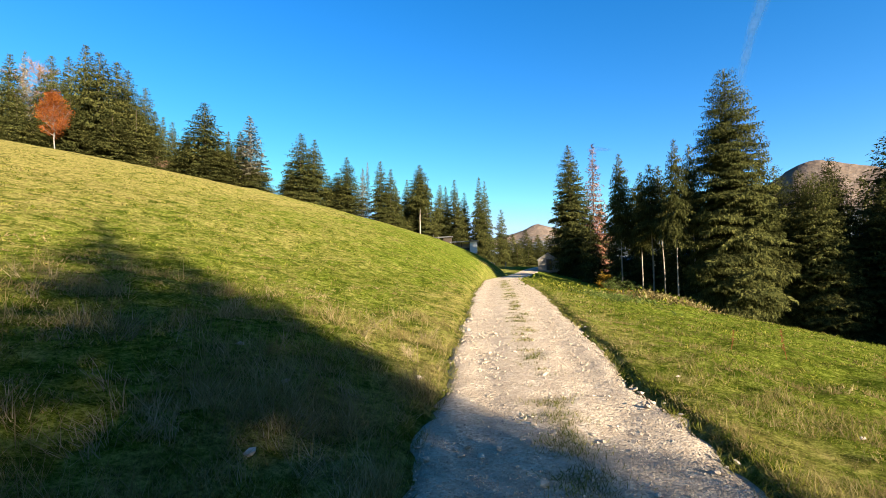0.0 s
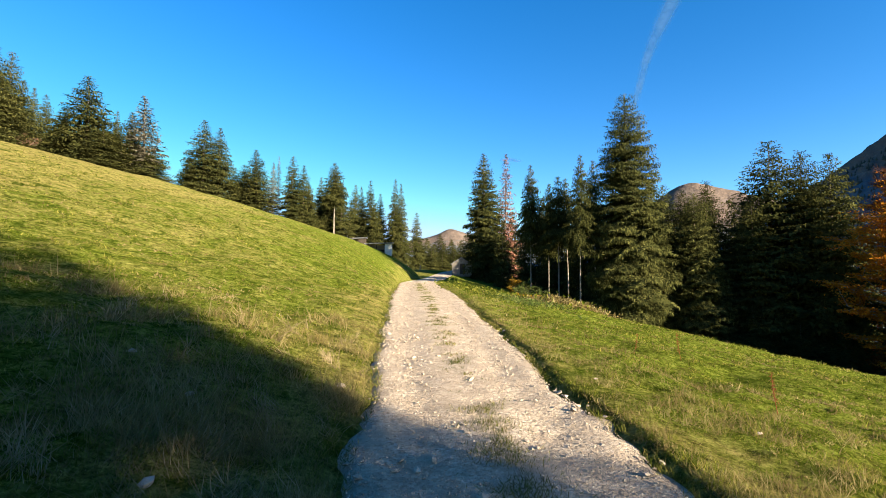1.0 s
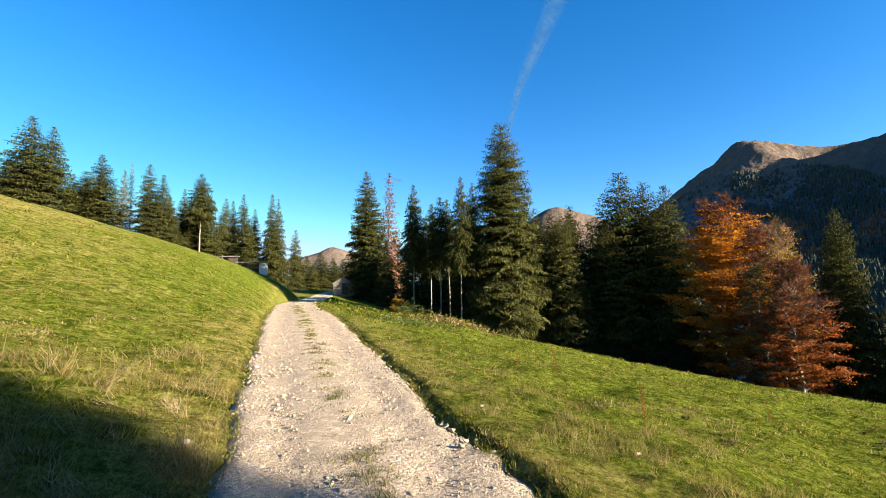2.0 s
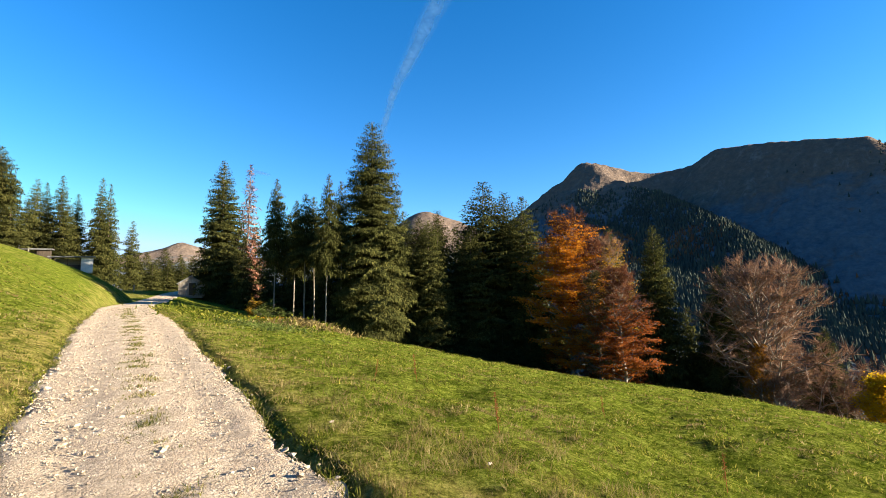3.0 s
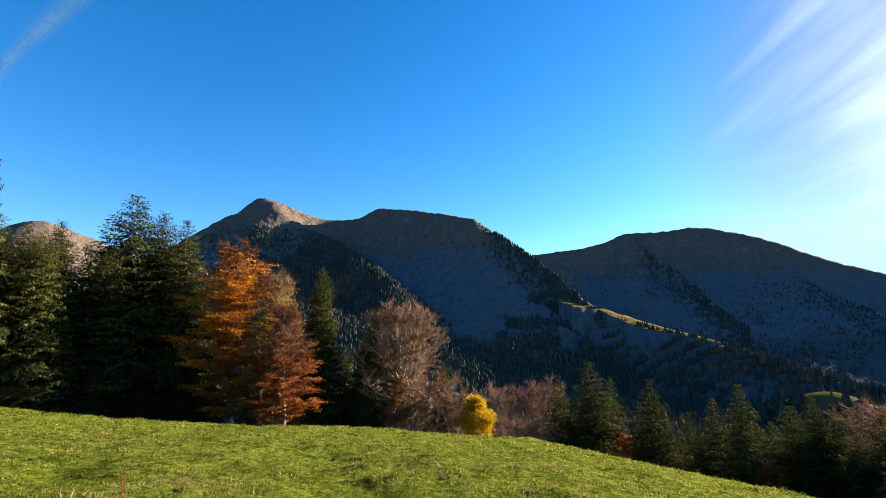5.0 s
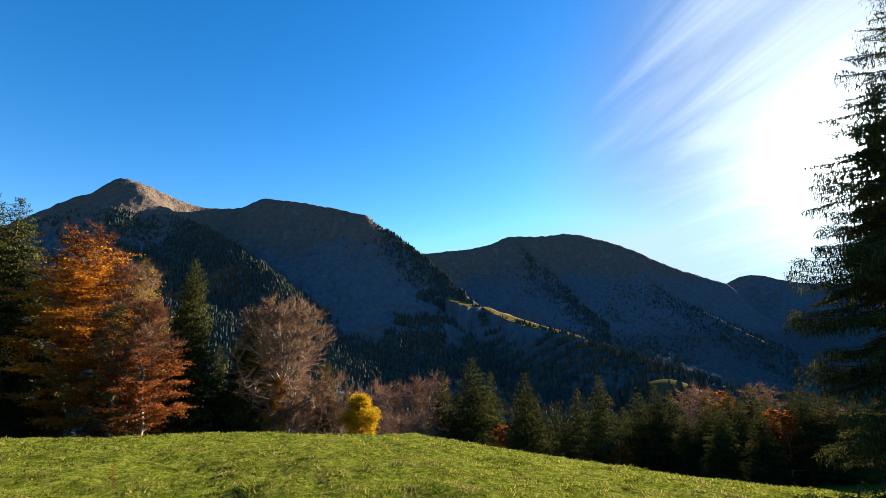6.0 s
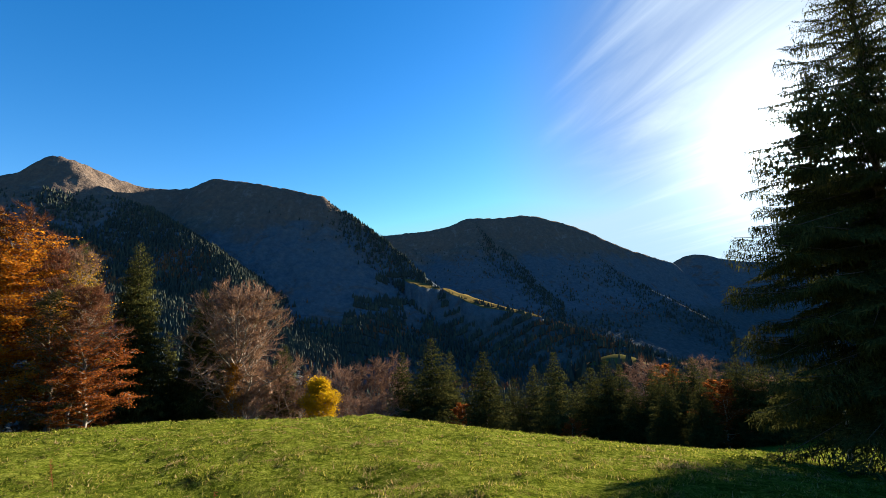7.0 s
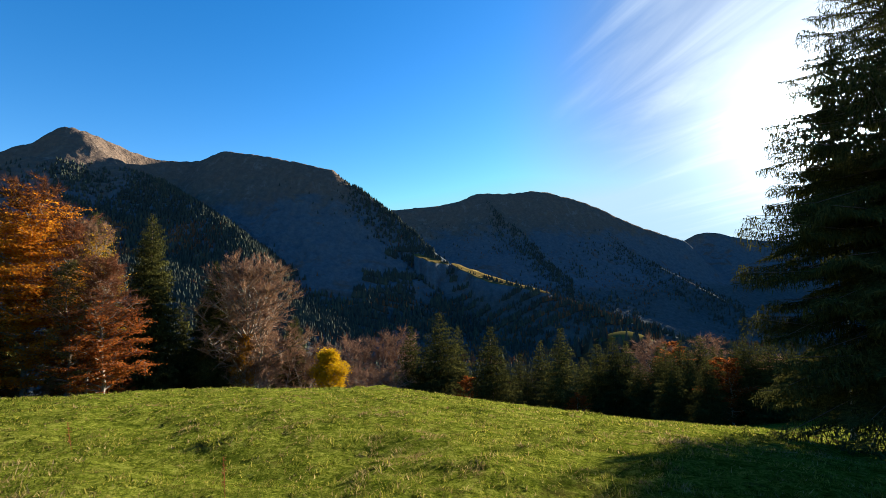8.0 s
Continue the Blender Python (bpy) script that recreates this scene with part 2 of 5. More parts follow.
TURF, GRAVEL, STONE, CHIPS, SLOPE = turf_material(), gravel_material(), stone_material(), chip_material(), slope_material()
BARK_SPRUCE = bark_material("spruce bark", (0.044, 0.034, 0.027), (0.152, 0.124, 0.100))
BARK_PALE = bark_material("pale bark", (0.128, 0.116, 0.096), (0.336, 0.312, 0.272), (3, 3, 1.2))
BARK_GREY = bark_material("beech bark", (0.088, 0.080, 0.070), (0.240, 0.224, 0.200), (2, 2, 1.0))
BARK_STEM = bark_material("spruce stem bark", (0.11, 0.092, 0.072), (0.30, 0.26, 0.21), (3, 3, 0.8))
NEEDLES = foliage_material("spruce needles", (0.026, 0.030, 0.010), (0.053, 0.056, 0.017), (0.090, 0.087, 0.027), 0.24, 0.40, 0.35)
NEEDLES_PALE = foliage_material("thin greyish needles", (0.034, 0.031, 0.019), (0.093, 0.084, 0.055), (0.167, 0.152, 0.115), 0.1)
NEEDLES_DRY = foliage_material("dry spruce twigs", (0.062, 0.028, 0.017), (0.161, 0.081, 0.053), (0.248, 0.149, 0.105), 0.1)
NEEDLES_GREY = foliage_material("dead grey twigs", (0.056, 0.050, 0.040), (0.124, 0.112, 0.093), (0.198, 0.180, 0.155), 0.05)
LEAF_ORANGE = foliage_material("orange beech leaves", (0.270, 0.086, 0.010), (0.430, 0.170, 0.016), (0.540, 0.285, 0.026), 0.5)
LEAF_RUST = foliage_material("rust beech leaves", (0.135, 0.038, 0.012), (0.235, 0.074, 0.018), (0.330, 0.125, 0.026), 0.45)
LEAF_GOLD = foliage_material("gold leaves", (0.149, 0.081, 0.009), (0.310, 0.186, 0.022), (0.409, 0.279, 0.043), 0.4)
LEAF_YELLOW = foliage_material("bright yellow leaves", (0.360, 0.211, 0.006), (0.496, 0.322, 0.009), (0.546, 0.409, 0.019), 0.5, 0.1)
TWIG_RED = foliage_material("bare reddish twigs", (0.080, 0.034, 0.020), (0.145, 0.062, 0.034), (0.205, 0.095, 0.050), 0.15)
LEAF_AMBER = foliage_material("amber leaves", (0.20, 0.085, 0.010), (0.33, 0.15, 0.016), (0.42, 0.22, 0.03), 0.4)
LEAF_OLIVE = foliage_material("olive leaves", (0.040, 0.038, 0.014), (0.070, 0.064, 0.022), (0.115, 0.10, 0.036), 0.3)
TWIG_BROWN = foliage_material("bare brown twigs", (0.105, 0.060, 0.040), (0.205, 0.122, 0.080), (0.285, 0.180, 0.122), 0.2)
GRASS = foliage_material("green grass blades", (0.032, 0.050, 0.006), (0.120, 0.138, 0.014), (0.310, 0.285, 0.062), 0.5, 0.0, 1.3)
STRAW = foliage_material("dry grass blades", (0.110, 0.082, 0.030), (0.225, 0.180, 0.074), (0.330, 0.278, 0.130), 0.45, 0.0, 2.0)
STALK = foliage_material("bleached stalks", (0.165, 0.125, 0.065), (0.260, 0.205, 0.115), (0.350, 0.290, 0.180), 0.4, 0.0, 2.0)
DOCK = foliage_material("rusty dock seed", (0.112, 0.037, 0.015), (0.198, 0.074, 0.031), (0.260, 0.112, 0.050), 0.2, 0.0)
HERB = foliage_material("broad green leaves", (0.037, 0.056, 0.012), (0.081, 0.105, 0.025), (0.136, 0.155, 0.050), 0.3, 0.2)
LITTER = plain_material("forest litter", (0.022, 0.015, 0.009), (0.068, 0.046, 0.025), 2.5, 1.0, spec=0.02)
# conifer greens with a bluish haze tint put into the darker tones
FAR_WOOD = foliage_material("far conifers", (0.028, 0.038, 0.036), (0.047, 0.057, 0.046), (0.068, 0.074, 0.048), 0.0, 0.0, 0.02)
FAR_LEAF = foliage_material("far autumn woods", (0.080, 0.040, 0.024), (0.140, 0.070, 0.036), (0.200, 0.105, 0.048), 0.0, 0.0, 0.02)
WHITEWASH = plain_material("whitewashed wall", (0.384, 0.372, 0.347), (0.508, 0.496, 0.471), 2.0, 0.9)
ROOFING = plain_material("grey sheet roof", (0.062, 0.065, 0.068), (0.124, 0.130, 0.136), 2.0, 0.6)
PLANK = plain_material("weathered planks", (0.099, 0.087, 0.071), (0.223, 0.202, 0.174), 5.0, 0.9, (4, 4, 0.5))
DARK_WOOD = plain_material("dark boards", (0.019, 0.015, 0.011), (0.050, 0.038, 0.028), 5.0, 0.9, (4, 4, 0.5))

ALP_GREEN = plain_material("green hill pasture", (0.062, 0.059, 0.020), (0.105, 0.093, 0.031), 0.08, 1.0, spec=0.0)
ALP = plain_material("mown alp", (0.070, 0.056, 0.019), (0.135, 0.102, 0.040), 0.06, 1.0, spec=0.0)


def vapour_material():
    """White ice cloud: thin at its edges, torn by noise."""
    m = Mat("vapour", 1.0, 0.0)
    soft = m.n.new("ShaderNodeAttribute")
    soft.attribute_name = "thickness"
    torn = m.ramp(m.noise(0.006, 6, 0.6, warp=0.5), (0.22, (0.10, 0.10, 0.10)), (0.58, (1, 1, 1)))
    a = m.math("MULTIPLY", soft.outputs["Fac"], torn)
    white = m.n.new("ShaderNodeBsdfTranslucent")
    white.inputs["Color"].default_value = rgb(0.9, 0.92, 0.95)
    clear = m.n.new("ShaderNodeBsdfTransparent")
    x = m.n.new("ShaderNodeMixShader")
    m.l.new(a, x.inputs[0])
    m.l.new(clear.outputs[0], x.inputs[1])
    m.l.new(white.outputs[0], x.inputs[2])
    m.l.new(x.outputs[0], m.n["Material Output"].inputs["Surface"])
    return m.m


VAPOUR = vapour_material()


# ---- terrain ----
# terrain of the alp: a gravel road along the hill, rising meadow on one side, falling meadow on the other
def smooth(e0, e1, v):
    s = np.clip((v - e0) / (e1 - e0), 0.0, 1.0)
    return s * s * (3 - 2 * s)


def road_x(y):
    """Centre line of the road; past the spur it bends towards the hut."""
    return 0.55 + 0.115 * y + 0.0045 * np.minimum(np.maximum(y - 38.0, 0.0), 60.0) ** 1.95


def road_z(y):
    up = np.maximum(y, 0.0)
    return 1.15 * (1 - np.exp(-((up / 22.0) ** 1.7))) + 0.014 * np.maximum(y - 35.0, 0.0) * (1 - smooth(70, 150, y)) + 0.55 * smooth(90, 150, y) + 1.5 * smooth(60, 92, y) + 0.06 * np.minimum(y, 0.0)


def road_half(y):
    return 1.25 + 0.05 * np.sin(y * 0.31 + 1.0) + 0.05 * np.sin(y * 1.7) + 0.26 * smooth(5.0, 12.0, y) + 0.20 * smooth(12.0, 28.0, y)


def ground_z(x, y):
    """Height of the turf, and under the road its bed."""
    x, y = np.asarray(x, float), np.asarray(y, float)
    mid, half, base = road_x(y), road_half(y), road_z(y)
    # the foot of the hill follows the road's bend
    straight = 0.55 + 0.115 * y - half - x
    bend = np.minimum(mid - 0.55 - 0.115 * y, 6.0) * (1 - smooth(62.0, 78.0, y))
    left, right = np.maximum(straight + bend * (1 - smooth(0.0, 25.0, straight + bend)), 0.0), np.maximum(x - mid - half, 0.0)
    verge = np.maximum(np.abs(x - mid) - half, 0.0)
    hill = np.where(left < 0.05, 0.0, 1.64 * (left + 0.3) ** 0.59 - 0.80)
    near = 0.21 * left
    k = smooth(4.0, 55.0, y)
    rise = near * (1 - k) + np.maximum(hill, 0) * k
    rise = np.where(left > 130, np.minimum(rise, 29 + 0.1 * (left - 130)), rise)
    lip = 0.09 * smooth(0.0, 0.20, right) * (1 - 0.6 * smooth(0.6, 3.0, right))
    far = np.maximum(right - 95.0, 0.0)
    close = np.minimum(right, 95.0)
    back = smooth(15.0, 80.0, -y)
    fall = 0.11 * close + 0.00225 * (1 - 0.75 * back) * close**2 + 0.52 * (1 - 0.5 * back) * far
    fall = fall + 0.078 * np.clip(-y, 0.0, 35.0) * smooth(1.0, 13.0, right) + 1.02 * (1 - np.exp(-right / 14.0)) * smooth(5.0, 28.0, y)
    fall = np.minimum(fall, 330.0)
    bumps = 0.05 * np.sin(x * 0.9 + 1.3 * np.sin(y * 0.5)) * np.sin(y * 0.8 + x * 0.3) + 0.13 * np.sin(x * 0.23 + 2.0) * np.sin(y * 0.19 + 0.6)
    off = smooth(0.2, 3.0, verge)
    mound = 0.75 * np.exp(-(((x - 41.5) / 3.2) ** 2 + ((y + 24.0) / 2.0) ** 2))
    knoll = 0.45 * np.exp(-(((x - 12.6) / 2.2) ** 2 + ((y - 27.0) / 1.6) ** 2))
    bed = -0.07 * (1 - smooth(0.0, 0.25, verge))
    return base + rise + lip - fall + bumps * off + mound + knoll + bed


# ---- mesh helpers ----
def mesh_np(name, verts, faces, material=None, smooth_faces=False):
    """A mesh from an array of places and an array of triangles or quads."""
    verts, faces = np.asarray(verts, np.float32), np.asarray(faces, np.int32)
    me = bpy.data.meshes.new(name)
    k = faces.shape[1]
    me.vertices.add(len(verts))
    me.vertices.foreach_set("co", verts.ravel())
    me.loops.add(faces.size)
    me.loops.foreach_set("vertex_index", faces.ravel())
    me.polygons.add(len(faces))
    me.polygons.foreach_set("loop_start", np.arange(0, faces.size, k, dtype=np.int32))
    me.polygons.foreach_set("use_smooth", np.full(len(faces), smooth_faces, bool))
    me.update(calc_edges=True)
    if material:
        me.materials.append(material)
    return me


def part(name, me, parent, label=""):
    """Link a mesh as one part under a thing or part."""
    ob = new(name, me)
    ob.parent = parent
    return tagged(ob, label)


def bm_mesh(name, bm, material):
    me = bpy.data.meshes.new(name)
    bm.normal_update()
    bm.to_mesh(me)
    bm.free()
    me.materials.append(material)
    return me


def box_bm(bm, size, at, bevel=0.0, turn=None):
    """Adds a box of that size round a place to a bmesh."""
    m = Matrix.Translation(at) @ (turn or Matrix()) @ Matrix.Diagonal((*size, 1))
    made = bmesh.ops.create_cube(bm, size=1.0, matrix=m)
    if bevel:
        edges = {e for v in made["verts"] for e in v.link_edges}
        bmesh.ops.bevel(bm, geom=list(edges), offset=bevel, segments=1, affect="EDGES")
    return bm


def box_part(name, size, at, material, parent, label="", bevel=0.0, turn=None):
    bm = bmesh.new()
    box_bm(bm, size, at, bevel, turn)
    return part(name, bm_mesh(name, bm, material), parent, label)


def lattice(x, y, z):
    """Places and quads of a grid of rows and columns."""
    rows, cols = z.shape
    verts = np.stack([x, y, z], -1).reshape(-1, 3)
    i = np.arange((rows - 1) * cols).reshape(rows - 1, cols)[:, :-1].ravel()
    return verts, np.stack([i, i + 1, i + cols + 1, i + cols], 1)


def relief(x, y, size, octaves=5, seed=0.0):
    """Fractal noise at each place, about -1 to 1."""
    flat = [noise.fractal((a / size, b / size, seed), 0.9, 2.1, octaves, noise_basis="PERLIN_ORIGINAL") for a, b in zip(np.ravel(x), np.ravel(y))]
    return np.array(flat).reshape(np.shape(x))


# ---- ground, road ----
def turf_z(x, y):
    """The turf with its small humps."""
    x, y = np.asarray(x, float), np.asarray(y, float)
    side = np.abs(x - road_x(y)) - road_half(y)
    humps = 0.15 * relief(x, y, 1.3, 4, 3.0) + 0.16 * relief(x, y, 6.0, 3, 6.0)
    return ground_z(x, y) + humps * smooth(0.1, 1.2, side) * (1 - smooth(45, 80, np.hypot(x, y)))


def wooded(x, y):
    """Where the woods stand: below and beyond the meadow."""
    edge = np.interp(y, [-120, -75, -40, -15, 5, 20, 34, 44, 52, 70, 95], [60, 66, 64, 66, 52, 46, 38, 31, 27, 26, 30])
    return x > edge


u = np.linspace(-1, 1, 331)
gx, gy = np.meshgrid(3.0 + 3.0 * np.sinh(u * 7.9), 6.0 + 3.0 * np.sinh(u * 7.9))
verts, quads = lattice(gx, gy, turf_z(gx, gy))
ground_mesh = mesh_np("ground", verts, quads, TURF, True)
ground_mesh.materials.append(LITTER)
mid = verts[quads].mean(1)
ground_mesh.polygons.foreach_set("material_index", (wooded(mid[:, 0], mid[:, 1]).astype(np.int32)).astype(np.int32))
tagged(new("ground", ground_mesh), "sloping alpine pasture with green and straw-coloured autumn turf", "meadow", kind="structure")

ry = np.concatenate([np.arange(-14, 2, 0.5), np.arange(2, 22, 0.12), np.arange(22, 60, 0.5), np.arange(60, 118, 1.5)])
rv = np.linspace(-1, 1, 27)
ly, lv = np.meshgrid(ry, rv, indexing="ij")
rag = 0.22 * relief(np.sign(lv) * 7.0 + 0 * ly, ly, 0.45, 4, 5.0) * np.abs(lv) ** 6
lx = road_x(ly) + (road_half(ly) + 0.10 + rag) * lv
track = 0.035 * np.exp(-(((np.abs(lv) - 0.5) / 0.2) ** 2))
lz = road_z(ly) + 0.02 - track + 0.022 * relief(lx, ly, 0.55, 5, 9.0) + 0.012 * relief(lx, ly, 0.14, 3, 2.0) - 0.16 * np.abs(lv) ** 14
verts, quads = lattice(lx, ly, lz)
road = tagged(new("road", mesh_np("road", verts, quads, GRAVEL, True)), "pale limestone gravel farm road with two wheel tracks", "road", kind="structure")

# ---- mountains ----
EYE = 1.6


def spot(az, slope, far):
    """A crest point by its bearing, the tangent of its height and its distance."""
    a = radians(az)
    return (far * math.sin(a), far * math.cos(a), EYE + slope * far)


# crest lines: (bearing, tangent of height, distance)
SUMMITS = [(47, 0.12, 1500), (52.7, 0.193, 1500), (55.7, 0.234, 1500), (57.2, 0.246, 1500), (59.0, 0.281, 1500), (60.4, 0.278, 1492), (66.1, 0.239, 1535), (71.0, 0.246, 1530), (73.1, 0.275, 1480), (79, 0.268, 1420), (85.1, 0.250, 1360)]
EAST_TOP = [(84, 0.13, 2150), (90, 0.155, 2200), (93.4, 0.165, 2220), (98, 0.171, 2240), (101.3, 0.182, 2250), (103.5, 0.200, 2300), (107, 0.194, 2350), (111.2, 0.200, 2400), (117.2, 0.162, 2450), (121.5, 0.116, 2500), (126.7, 0.078, 2600)]
SOUTH = [(124, 0.06, 3000), (126.7, 0.076, 3000), (129.0, 0.095, 3000), (133.1, 0.070, 3000), (140, 0.062, 3050), (150, 0.05, 3100), (165, 0.06, 3100)]
SPUR_NEAR = [(60.4, 0.276, 1490), (62.1, 0.226, 1380), (66.4, 0.208, 1260), (70.5, 0.162, 1150), (73.9, 0.122, 1070), (76.4, 0.072, 1010), (78.5, 0.01, 950), (81, -0.06, 900)]
SPUR_MID = [(85.1, 0.245, 1360), (88.9, 0.202, 1320), (92, 0.160, 1280), (94.9, 0.117, 1240), (97.8, 0.068, 1190), (100, 0.043, 1150), (102.4, 0.024, 1120), (104.7, 0.008, 1090), (112, -0.025, 1000), (118, -0.065, 930), (126, -0.11, 860)]
EAST_RIB = [(103.8, 0.198, 2290), (105.7, 0.1546, 2180), (108.7, 0.109, 2060), (110.7, 0.071, 1960), (112.6, 0.028, 1870), (114.7, -0.019, 1780)]
EAST_SPUR = [(117.6, 0.105, 2380), (120.7, 0.064, 2260), (123.8, 0.033, 2160), (126.2, 0.007, 2080), (129.3, -0.028, 1980), (132.1, -0.058, 1880)]
NORTH_TOP = [(26, 0.10, 2600), (34, 0.135, 2600), (38.1, 0.185, 2600), (39.6, 0.192, 2600), (43.3, 0.168, 2600), (47, 0.14, 2500), (52, 0.12, 2400)]
PASS_TOP = [(-10, 0.05, 3400), (4, 0.066, 3400), (8.2, 0.088, 3400), (10.3, 0.098, 3400), (11.6, 0.111, 3400), (12.6, 0.106, 3400), (14.2, 0.096, 3400), (18, 0.086, 3400), (23, 0.080, 3300), (28, 0.07, 3200)]


def rounded(nodes):
    """A crest with its corners worn off."""
    p = np.array(nodes)
    for _ in range(2):
        p = np.concatenate([p[:1], np.stack([0.8 * p[:-1] + 0.2 * p[1:], 0.2 * p[:-1] + 0.8 * p[1:]], 1).reshape(-1, 3), p[-1:]])
    return p


def crest_distance(x, y, lines):
    """For every place the best of the crests: height left after falling away from them."""
    best = np.full(x.shape, -500.0)
    gap = np.full(x.shape, 1e6)
    for line, steep, blunt in lines:
        nodes = rounded([spot(*n) for n in line])
        for (ax, ay, az), (bx, by, bz) in zip(nodes, nodes[1:]):
            dx, dy = bx - ax, by - ay
            s = np.clip(((x - ax) * dx + (y - ay) * dy) / (dx * dx + dy * dy), 0, 1)
            d = np.hypot(x - ax - s * dx, y - ay - s * dy)
            round_off = np.hypot(d, blunt) - blunt
            z = az + s * (bz - az) - (300 * steep * (1 - np.exp(-round_off / 300)) + 0.38 * round_off)
            best = np.maximum(best, z)
            gap = np.minimum(gap, d)
    return best, gap


RANGES = {
    "near": [(SUMMITS, 1.0, 20), (SPUR_NEAR, 0.65, 22), (SPUR_MID, 1.2, 26)],
    "east": [(EAST_TOP, 1.0, 20), (SOUTH, 0.7, 20), (EAST_RIB, 0.8, 22), (EAST_SPUR, 0.7, 24)],
    "north": [(NORTH_TOP, 0.9, 20), (PASS_TOP, 0.5, 20)],
}


def mountain_z(x, y):
    z, gap = crest_distance(x, y, [r for lines in RANGES.values() for r in lines])
    loose = smooth(0, 160, gap)
    gullies = relief(x, y, 170.0, 6, 1.0)
    fine = relief(x, y, 42.0, 4, 4.0)
    # broken crests on the lower spurs
    z = z - 5 * np.abs(relief(x, y, 60.0, 3, 30.0)) * smooth(260, 120, z)
    loose = loose * (0.35 + 0.65 * smooth(40, 240, z))
    return z + loose * (26 * gullies - 16 * np.abs(relief(x, y, 95.0, 4, 8.0))) + 6 * fine * (0.45 + 0.55 * loose) * (0.3 + 0.7 * smooth(20, 200, z)) + 2.5 * relief(x, y, 16.0, 2, 12.0)


def range_mesh(a0, a1, r0, r1, na, nr):
    """A stretch of mountain land between two bearings and two distances."""
    a, r = np.meshgrid(np.radians(np.linspace(a0, a1, na)), np.linspace(r0, r1, nr), indexing="ij")
    x, y = r * np.sin(a), r * np.cos(a)
    z = np.maximum(mountain_z(x, y), -345.0)
    verts, quads = lattice(x, y, z)
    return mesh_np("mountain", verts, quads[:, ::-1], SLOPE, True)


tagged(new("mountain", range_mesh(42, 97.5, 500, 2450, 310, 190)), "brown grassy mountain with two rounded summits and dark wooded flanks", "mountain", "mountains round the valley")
tagged(new("mountain", range_mesh(97.3, 165, 500, 3150, 220, 150)), "long brown mountain ridge in shade beyond the valley, tinted blue for haze", "mountain", "mountains round the valley")
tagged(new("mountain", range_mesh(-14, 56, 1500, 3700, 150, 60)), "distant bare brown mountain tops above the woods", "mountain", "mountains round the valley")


# ---- trees ----
def unit(v):
    return v / np.maximum(np.linalg.norm(v, axis=-1, keepdims=True), 1e-9)


def kites(base, way, length, width, side, fold=0.25):
    """Slim folded leaves or twigs: one per row, two triangles each."""
    way, side = unit(way), unit(side)
    tip = base + way * length[:, None]
    mid = base + way * (length * 0.45)[:, None]
    low = unit(np.cross(way, side))
    m1 = mid + side * (width / 2)[:, None] - low * (width * fold)[:, None]
    m2 = mid - side * (width / 2)[:, None] - low * (width * fold)[:, None]
    n = len(base)
    verts = np.stack([base, m1, tip, m2], 1).reshape(-1, 3)
    i = np.arange(n)[:, None] * 4
    faces = np.concatenate([i + [0, 1, 2], i + [0, 2, 3]], 0)
    return verts, faces


def fronds(base, way, length, width, side):
    """Needle twigs: one pointed triangle per row."""
    way, side = unit(way), unit(side)
    half = side * (width / 2)[:, None]
    root = base - way * (length * 0.12)[:, None]
    verts = np.stack([root - half, root + half, base + way * length[:, None]], 1).reshape(-1, 3)
    return verts, np.arange(len(verts)).reshape(-1, 3)


def tubes(segments, sides=6):
    """Tapered tubes: rows of (start, end, radius, radius)."""
    verts, faces = [], []
    ang = np.linspace(0, 2 * np.pi, sides, endpoint=False)
    for a, b, ra, rb in segments:
        a, b = np.asarray(a, float), np.asarray(b, float)
        w = unit(b - a)
        e1 = unit(np.cross(w, [0.31, 0.87, 0.12] if abs(w[2]) > 0.8 else [0, 0, 1.0]))
        e2 = np.cross(w, e1)
        ring = np.cos(ang)[:, None] * e1 + np.sin(ang)[:, None] * e2
        n = sum(len(v) for v in verts)
        verts.append(np.concatenate([a + ring * ra, b + ring * rb]))
        k = np.arange(sides)
        faces.append(np.stack([n + k, n + (k + 1) % sides, n + sides + (k + 1) % sides, n + sides + k], 1))
    return np.concatenate(verts), np.concatenate(faces)


def trunk_mesh(name, rng, height, radius, bark, sides=9, bend=0.012):
    """A tapered stem with a flared foot."""
    zs = np.concatenate([[-0.5, 0.0, 0.25, 0.7], np.linspace(1.5, height * 0.985, 14)])
    off = np.cumsum(rng.normal(0, bend * height / 14, (len(zs), 2)), 0) * (zs[:, None] > 0.5)
    ang = np.linspace(0, 2 * np.pi, sides, endpoint=False)
    flare = 1 + 0.9 * np.exp(-np.maximum(zs, 0) / 0.35)
    r = radius * flare * (1 - 0.96 * np.clip(zs / height, 0, 1) ** 1.1)
    wob = 1 + 0.10 * rng.normal(size=(len(zs), sides))
    x = off[:, :1] + np.cos(ang) * r[:, None] * wob
    y = off[:, 1:] + np.sin(ang) * r[:, None] * wob
    z = np.repeat(zs[:, None], sides, 1)
    x, y, z = (np.concatenate([v, v[:, :1]], 1) for v in (x, y, z))
    verts, quads = lattice(x, y, z)
    return mesh_np(name, verts, quads, bark, True), lambda h: np.array([np.interp(h, zs, off[:, 0]), np.interp(h, zs, off[:, 1])])


